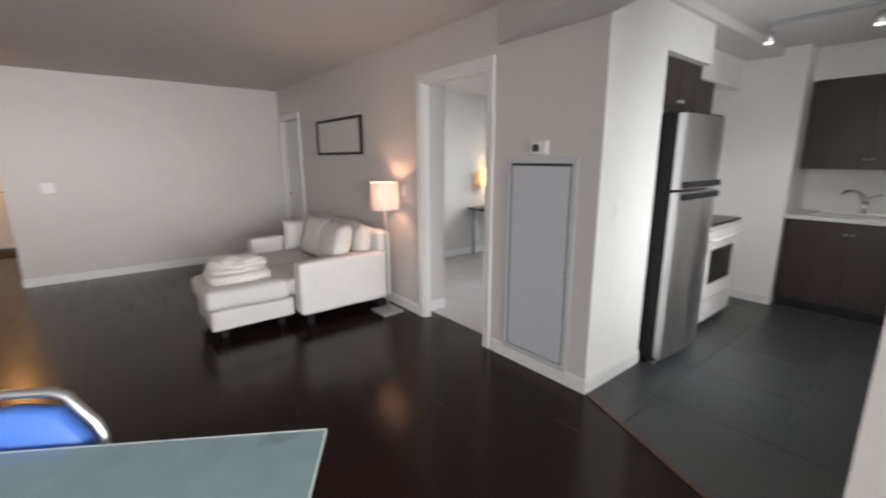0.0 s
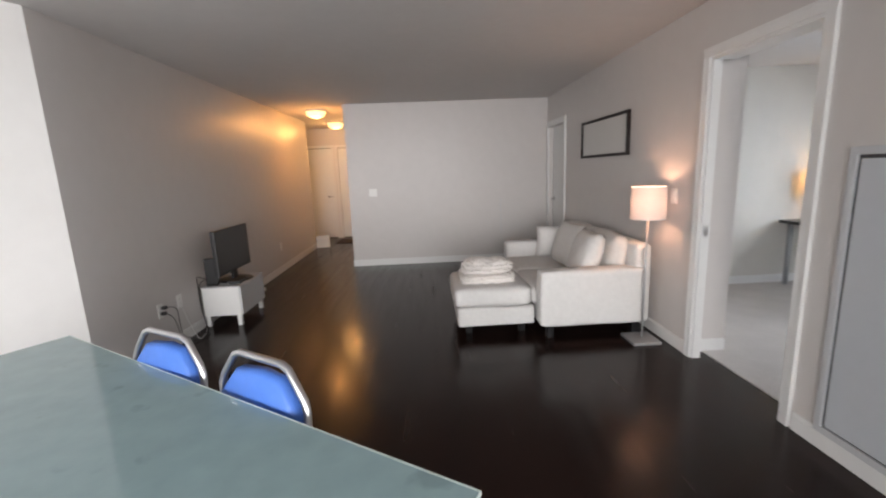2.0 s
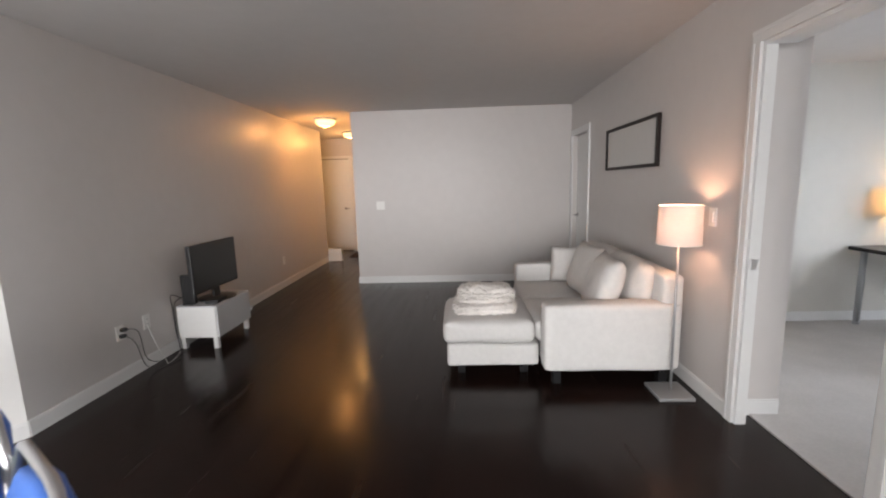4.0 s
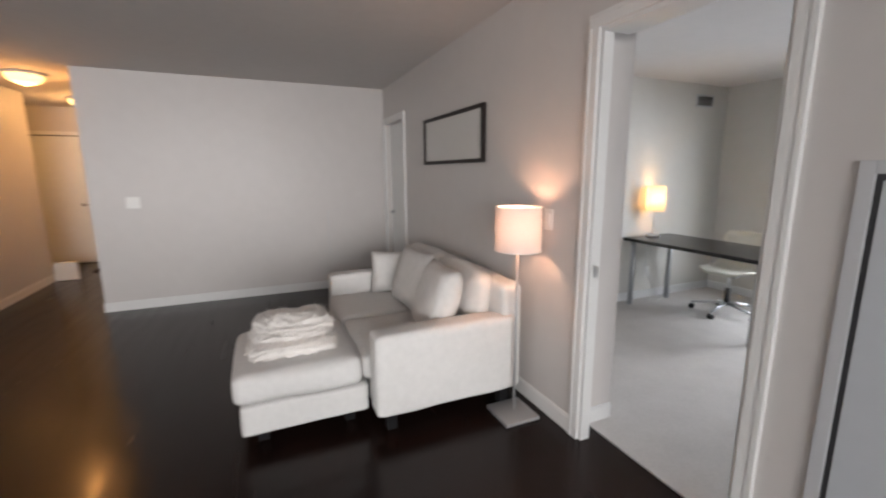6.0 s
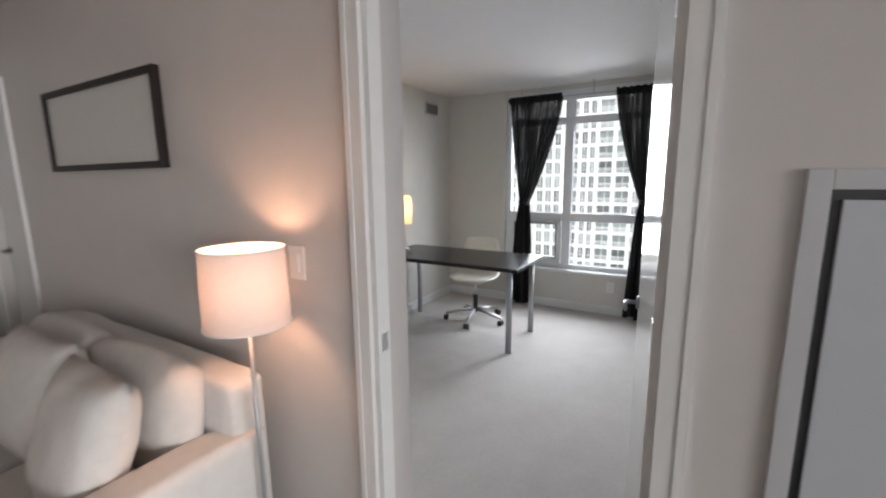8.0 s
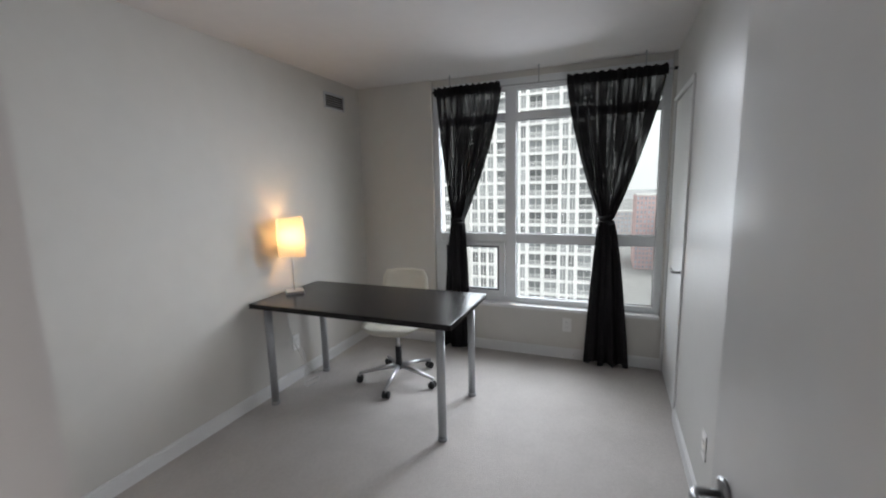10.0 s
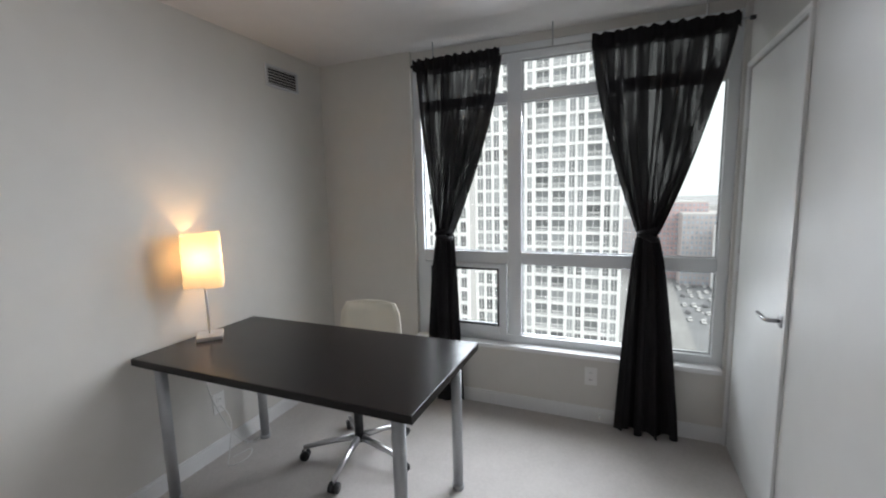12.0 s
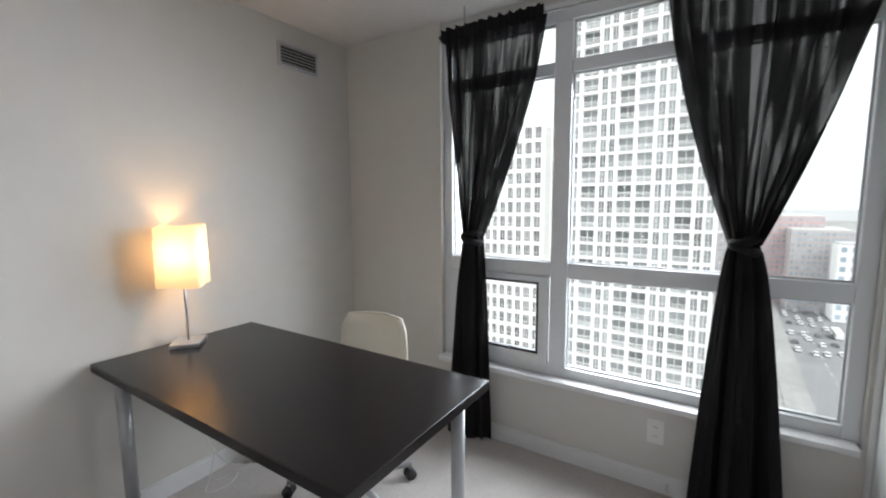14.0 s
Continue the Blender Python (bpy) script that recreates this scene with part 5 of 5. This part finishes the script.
# ---- the city outside ----
GZ = -55.48
bm = bmesh.new()
box(bm, -400, 2500, -1500, 1500, GZ - 2, GZ)
structure("ground", bm, GROUND, "winter city ground far below, paled by painted haze", "ground")
bm = bmesh.new()
prism(bm, [(20, -18.9), (260.2, -27.7), (734.1, -47.9), (734.1, -104.1), (260.2, -60.2), (20, -49.6)], GZ, GZ + 0.05)
structure("road", bm, ASPH, "wide grey multi-lane road below", "road")
bm = bmesh.new()
for off in (0.25, 0.5, 0.75):
    for k in range(28):
        x = 100 + k * 9
        ya, yb = -18.9 - (x - 20) * 0.0369, -49.6 - (x - 20) * 0.0444
        y = ya + (yb - ya) * off
        box(bm, x, x + 3.2, y - 0.09, y + 0.09, GZ + 0.055, GZ + 0.065)
tagged(part("lane_marking", bm, LINE, None), "white dashed lane markings on the road", "road marking", kind="stuff")
bm = bmesh.new()
prism(bm, [(20, -12.8), (260.2, -20.7), (734.1, -40.9), (734.1, -47.9), (260.2, -27.7), (20, -18.9)], GZ, GZ + 0.2)
structure("pavement", bm, GROUND, "haze-paled pavement along the road", "pavement")


def facade_tower():
    """White tower: slabs, piers and parapets, with a window or a balcony in every bay."""
    t = thing("apartment_tower", "tall white concrete apartment tower with gridded windows", "building")
    X, y_hi, y_lo = 84.0, 29.3, 2.4
    st, floors = 2.72, 35
    cols = [("w", 1.65), ("w", 1.65), ("w", 1.65), ("b", 3.2), ("w", 1.45), ("w", 1.45), ("b", 2.95), ("b", 2.95), ("w", 1.5), ("w", 1.5), ("b", 2.95), ("w", 1.5), ("w", 1.5)]
    sc = (y_hi - y_lo) / sum(c[1] for c in cols)
    z0 = GZ
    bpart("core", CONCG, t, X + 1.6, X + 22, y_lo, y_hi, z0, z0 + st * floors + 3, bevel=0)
    bpart("roof", CONC, t, X + 0.2, X + 22.4, y_lo - 0.3, y_hi + 0.3, z0 + st * floors + 3, z0 + st * floors + 4, bevel=0)
    slabs, piers = bmesh.new(), bmesh.new()
    for f in range(floors + 1):
        box(slabs, X + 0.05, X + 1.6, y_lo, y_hi, z0 + f * st - 0.22, z0 + f * st + 0.22)
    part("floor_bands", slabs, CONC, t)
    edges = [y_hi]
    for k, w in cols:
        edges.append(edges[-1] - w * sc)
    for i, y in enumerate(edges):
        wide = 0.30 if i in (0, 3, 4, 6, 7, 8, 10, 11, len(edges) - 1) else 0.16
        box(piers, X - 0.12, X + 1.6, y - wide, y + wide, z0, z0 + st * floors)
    part("piers", piers, CONC, t)

    def win_mesh(w, h):
        bm = bmesh.new()
        box(bm, 0.10, 0.22, -w / 2, w / 2, 0, h)
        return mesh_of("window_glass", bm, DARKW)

    def frame_mesh(w, h):
        bm = bmesh.new()
        for d in ((-w / 2, -w / 2 + 0.08, 0, h), (w / 2 - 0.08, w / 2, 0, h), (-0.05, 0.05, 0, h), (-w / 2, w / 2, 0, 0.08), (-w / 2, w / 2, h - 0.08, h), (-w / 2, w / 2, h * 0.32, h * 0.32 + 0.06)):
            box(bm, 0.02, 0.098, *d)
        return mesh_of("window_bars", bm, CONC)

    def rail_mesh(w):
        bm = bmesh.new()
        box(bm, -0.12, -0.06, -w / 2, w / 2, 0.92, 1.0)
        for k in range(9):
            y = -w / 2 + w * (k + 0.5) / 9
            box(bm, -0.11, -0.07, y - 0.03, y + 0.03, 0.0, 0.92)
        return mesh_of("railing", bm, CONC)

    cache = {}
    for i, (k, w) in enumerate(cols):
        ww = w * sc - (0.5 if k == "b" else 0.42)
        yc = (edges[i] + edges[i + 1]) / 2
        key = (k, round(ww, 2))
        if key not in cache:
            cache[key] = (win_mesh(ww, st - 0.46), frame_mesh(ww, st - 0.46), rail_mesh(ww) if k == "b" else None)
        wm, fm, rm = cache[key]
        for f in range(floors):
            set_back = 0.9 if k == "b" else 0.25
            ob = new("window", wm)
            ob.parent, ob.location = t, (X + set_back, yc, z0 + f * st + 0.23)
            fr = new("window_frame", fm)
            fr.parent, fr.location = ob, (0, 0, 0)
            if rm:
                b = new("balcony_rail", rm)
                b.parent, b.location = t, (X + 0.15, yc, z0 + f * st + 0.22)


facade_tower()


def stepped_wing():
    t = thing("stepped_apartment_block", "lower stepped white apartment block beside the tower", "building")
    X = 79.0
    st = 2.72
    steps = [(29.4, 33.2, 26), (33.2, 36.5, 25), (36.5, 44.5, 21), (44.5, 54.0, 18)]
    kinds = []
    for hw, bars in ((0.58, (0.0,)), (0.68, (-0.24, 0.24))):
        bm = bmesh.new()
        box(bm, 0.10, 0.2, -hw, hw, 0, 1.95)
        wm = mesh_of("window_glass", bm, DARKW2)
        bm = bmesh.new()
        for d in ((-hw, -hw + 0.08, 0, 1.95), (hw - 0.08, hw, 0, 1.95), (-hw, hw, 0.6, 0.68)) + tuple((b - 0.045, b + 0.045, 0, 1.95) for b in bars):
            box(bm, 0.02, 0.098, *d)
        kinds.append((wm, mesh_of("window_bars", bm, CONC)))
    for y0, y1, fl in steps:
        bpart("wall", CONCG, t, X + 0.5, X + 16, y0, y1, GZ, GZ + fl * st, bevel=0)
        bm = bmesh.new()
        for f in range(fl + 1):
            box(bm, X, X + 0.5, y0, y1, GZ + f * st - 0.36, GZ + f * st + 0.36)
        part("floor_bands", bm, CONC, t)
        n = max(2, round((y1 - y0) / 1.75))
        bm = bmesh.new()
        for i in range(0 if y0 < 30 else 1, n + 1):
            y = y0 + (y1 - y0) * i / n
            box(bm, X - 0.1, X + 0.5, y - 0.24, y + 0.24, GZ, GZ + fl * st + 0.7)
        part("piers", bm, CONC, t)
        for i in range(n):
            for f in range(max(0, fl - 18), fl):
                wm, fm = kinds[i % 2]
                ob = new("window", wm)
                ob.parent, ob.location = t, (X + 0.15, y0 + (y1 - y0) * (i + 0.5) / n, GZ + f * st + 0.38)
                fr = new("window_frame", fm)
                fr.parent, fr.location = ob, (0, 0, 0)


stepped_wing()


def block(name, label, x0, x1, y0, y1, h, mat, rows, ncol, wcol=FARWIN):
    """Distant block with a grid of recessed windows on the face towards the viewer."""
    t = thing(name, label, "building")
    bpart("wall", mat, t, x0, x1, y0, y1, GZ, GZ + h, bevel=0)
    bpart("roof", CONCG, t, x0 + 0.5, x1 - 0.5, y0 + 0.5, y1 - 0.5, GZ + h, GZ + h + 0.8, bevel=0)
    w, hh = (y1 - y0) / ncol, h / rows
    bm = bmesh.new()
    box(bm, -0.12, 0.02, -w * 0.27, w * 0.27, hh * 0.25, hh * 0.8)
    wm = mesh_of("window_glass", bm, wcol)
    for i in range(ncol):
        for f in range(rows):
            ob = new("window", wm)
            ob.parent, ob.location = t, (x0, y0 + w * (i + 0.5), GZ + f * hh)
    return t


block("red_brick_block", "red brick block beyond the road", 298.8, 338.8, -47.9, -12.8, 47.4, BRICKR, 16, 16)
block("brown_brick_block", "brown brick apartment block with haze-paled windows", 280.0, 317.8, -56.0, -32.0, 41.0, BRICKB, 14, 11)
block("grey_brick_block", "grey stone block far down the road", 374.3, 414.3, -104.1, -62.0, 33.0, CONCG, 14, 14)
block("white_shed", "small white building beside the road", 262.0, 276.0, -58.5, -47.0, 36.0, CONC, 8, 3)
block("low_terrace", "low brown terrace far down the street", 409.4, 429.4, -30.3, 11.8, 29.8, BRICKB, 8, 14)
# far shore: the haze is its pale colour
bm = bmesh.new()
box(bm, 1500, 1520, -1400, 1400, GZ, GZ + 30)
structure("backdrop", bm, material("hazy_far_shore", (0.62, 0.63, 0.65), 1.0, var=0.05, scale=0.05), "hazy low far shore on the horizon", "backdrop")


def car(label, mat, x, y, turn, bus=False):
    t = thing("bus" if bus else "car", label, "bus" if bus else "car", pose(x, y, GZ + 0.05, 0, 0, turn), "traffic on the road")
    if bus:
        bpart("body", mat, t, -5.5, 5.5, -1.25, 1.25, 0.4, 3.0, bevel=0.15)
        bpart("window_band", CARD, t, -5.2, 5.2, -1.27, 1.27, 1.5, 2.3, bevel=0)
        wx = (-3.6, 3.6)
    else:
        bpart("body", mat, t, -2.2, 2.2, -0.88, 0.88, 0.3, 0.85, bevel=0.12)
        bpart("cabin", CARD, t, -1.3, 0.9, -0.78, 0.78, 0.85, 1.32, bevel=0.12)
        bpart("roof", mat, t, -1.05, 0.65, -0.72, 0.72, 1.325, 1.42, bevel=0.03)
        wx = (-1.35, 1.35)
    for wx_ in wx:
        for s in (-0.85, 0.85):
            tpart("wheel", BLACKP, t, [(wx_, s - 0.1, 0.33), (wx_, s + 0.1, 0.33)], 0.33, seg=12)


rng_t = random.Random(12)
for k in range(28):
    lane = k % 4
    x = 205 + (k // 4) * 14 + rng_t.uniform(-4, 4)
    y = -27.5 - lane * 4.2 - (x - 205) * 0.05 + rng_t.uniform(-0.5, 0.5)
    dark = rng_t.random() < 0.28
    car("dark car queuing on the wide grey road" if dark else "white car queuing on the wide grey road", CARD if dark else CARW, x, y, -2.4)
car("white bus waiting among cars on the grey road", CARW, 233, -43.5, -2.4, True)


# ---- kitchen tiles ----
def tiles():
    bm = bmesh.new()
    s, g = 0.59, 0.004
    x0, x1, y0, y1 = g / 2, s - g / 2, g / 2, s - g / 2
    lo = [bm.verts.new((x, y, -0.006)) for x, y in ((x0, y0), (x1, y0), (x1, y1), (x0, y1))]
    c = 0.002
    hi = [bm.verts.new((x, y, 0.0015)) for x, y in ((x0 + c, y0 + c), (x1 - c, y0 + c), (x1 - c, y1 - c), (x0 + c, y1 - c))]
    mid = [bm.verts.new((x, y, 0.0)) for x, y in ((x0, y0), (x1, y0), (x1, y1), (x0, y1))]
    for a, b in ((lo, mid), (mid, hi)):
        for k in range(4):
            bm.faces.new((a[k], a[(k + 1) % 4], b[(k + 1) % 4], b[k]))
    bm.faces.new(hi)
    me = mesh_of("tile", bm, TILE)
    bed = bpy.data.objects["floor_kitchen_bed"]
    for i in range(-2, 5):
        for j in range(-1, 3):
            x, y = 2.925 + i * s, 0.74 + j * s
            # keep to the kitchen side of the slanting edge
            corners = [(x, y), (x + s, y), (x + s, y + s), (x, y + s)]
            inside = [c for c in corners if (c[0] - K0.x) - (c[1] - K0.y) * (2.60 - K0.x) / (1.645 - K0.y) > 0.0]
            if len(inside) == 4 and y > K0.y:
                ob = new("tile", me)
                ob.parent, ob.location = bed, (x, y, 0)
            elif inside:
                # cut tile along the edge
                poly = clip_poly([(x + g / 2, max(y + g / 2, K0.y + 0.002)), (x + s - g / 2, max(y + g / 2, K0.y + 0.002)), (x + s - g / 2, y + s - g / 2), (x + g / 2, y + s - g / 2)])
                if len(poly) > 2:
                    b2 = bmesh.new()
                    prism(b2, poly, -0.006, 0.0015)
                    part("tile", b2, TILE, bed)


def clip_poly(poly):
    def side(p):
        return (p[0] - K0.x) - (p[1] - K0.y) * (2.60 - K0.x) / (1.645 - K0.y) - 0.004
    out = []
    for a, b in zip(poly, poly[1:] + poly[:1]):
        sa, sb = side(a), side(b)
        if sa > 0:
            out.append(a)
        if sa * sb < 0:
            f = sa / (sa - sb)
            out.append((a[0] + (b[0] - a[0]) * f, a[1] + (b[1] - a[1]) * f))
    return out


tiles()
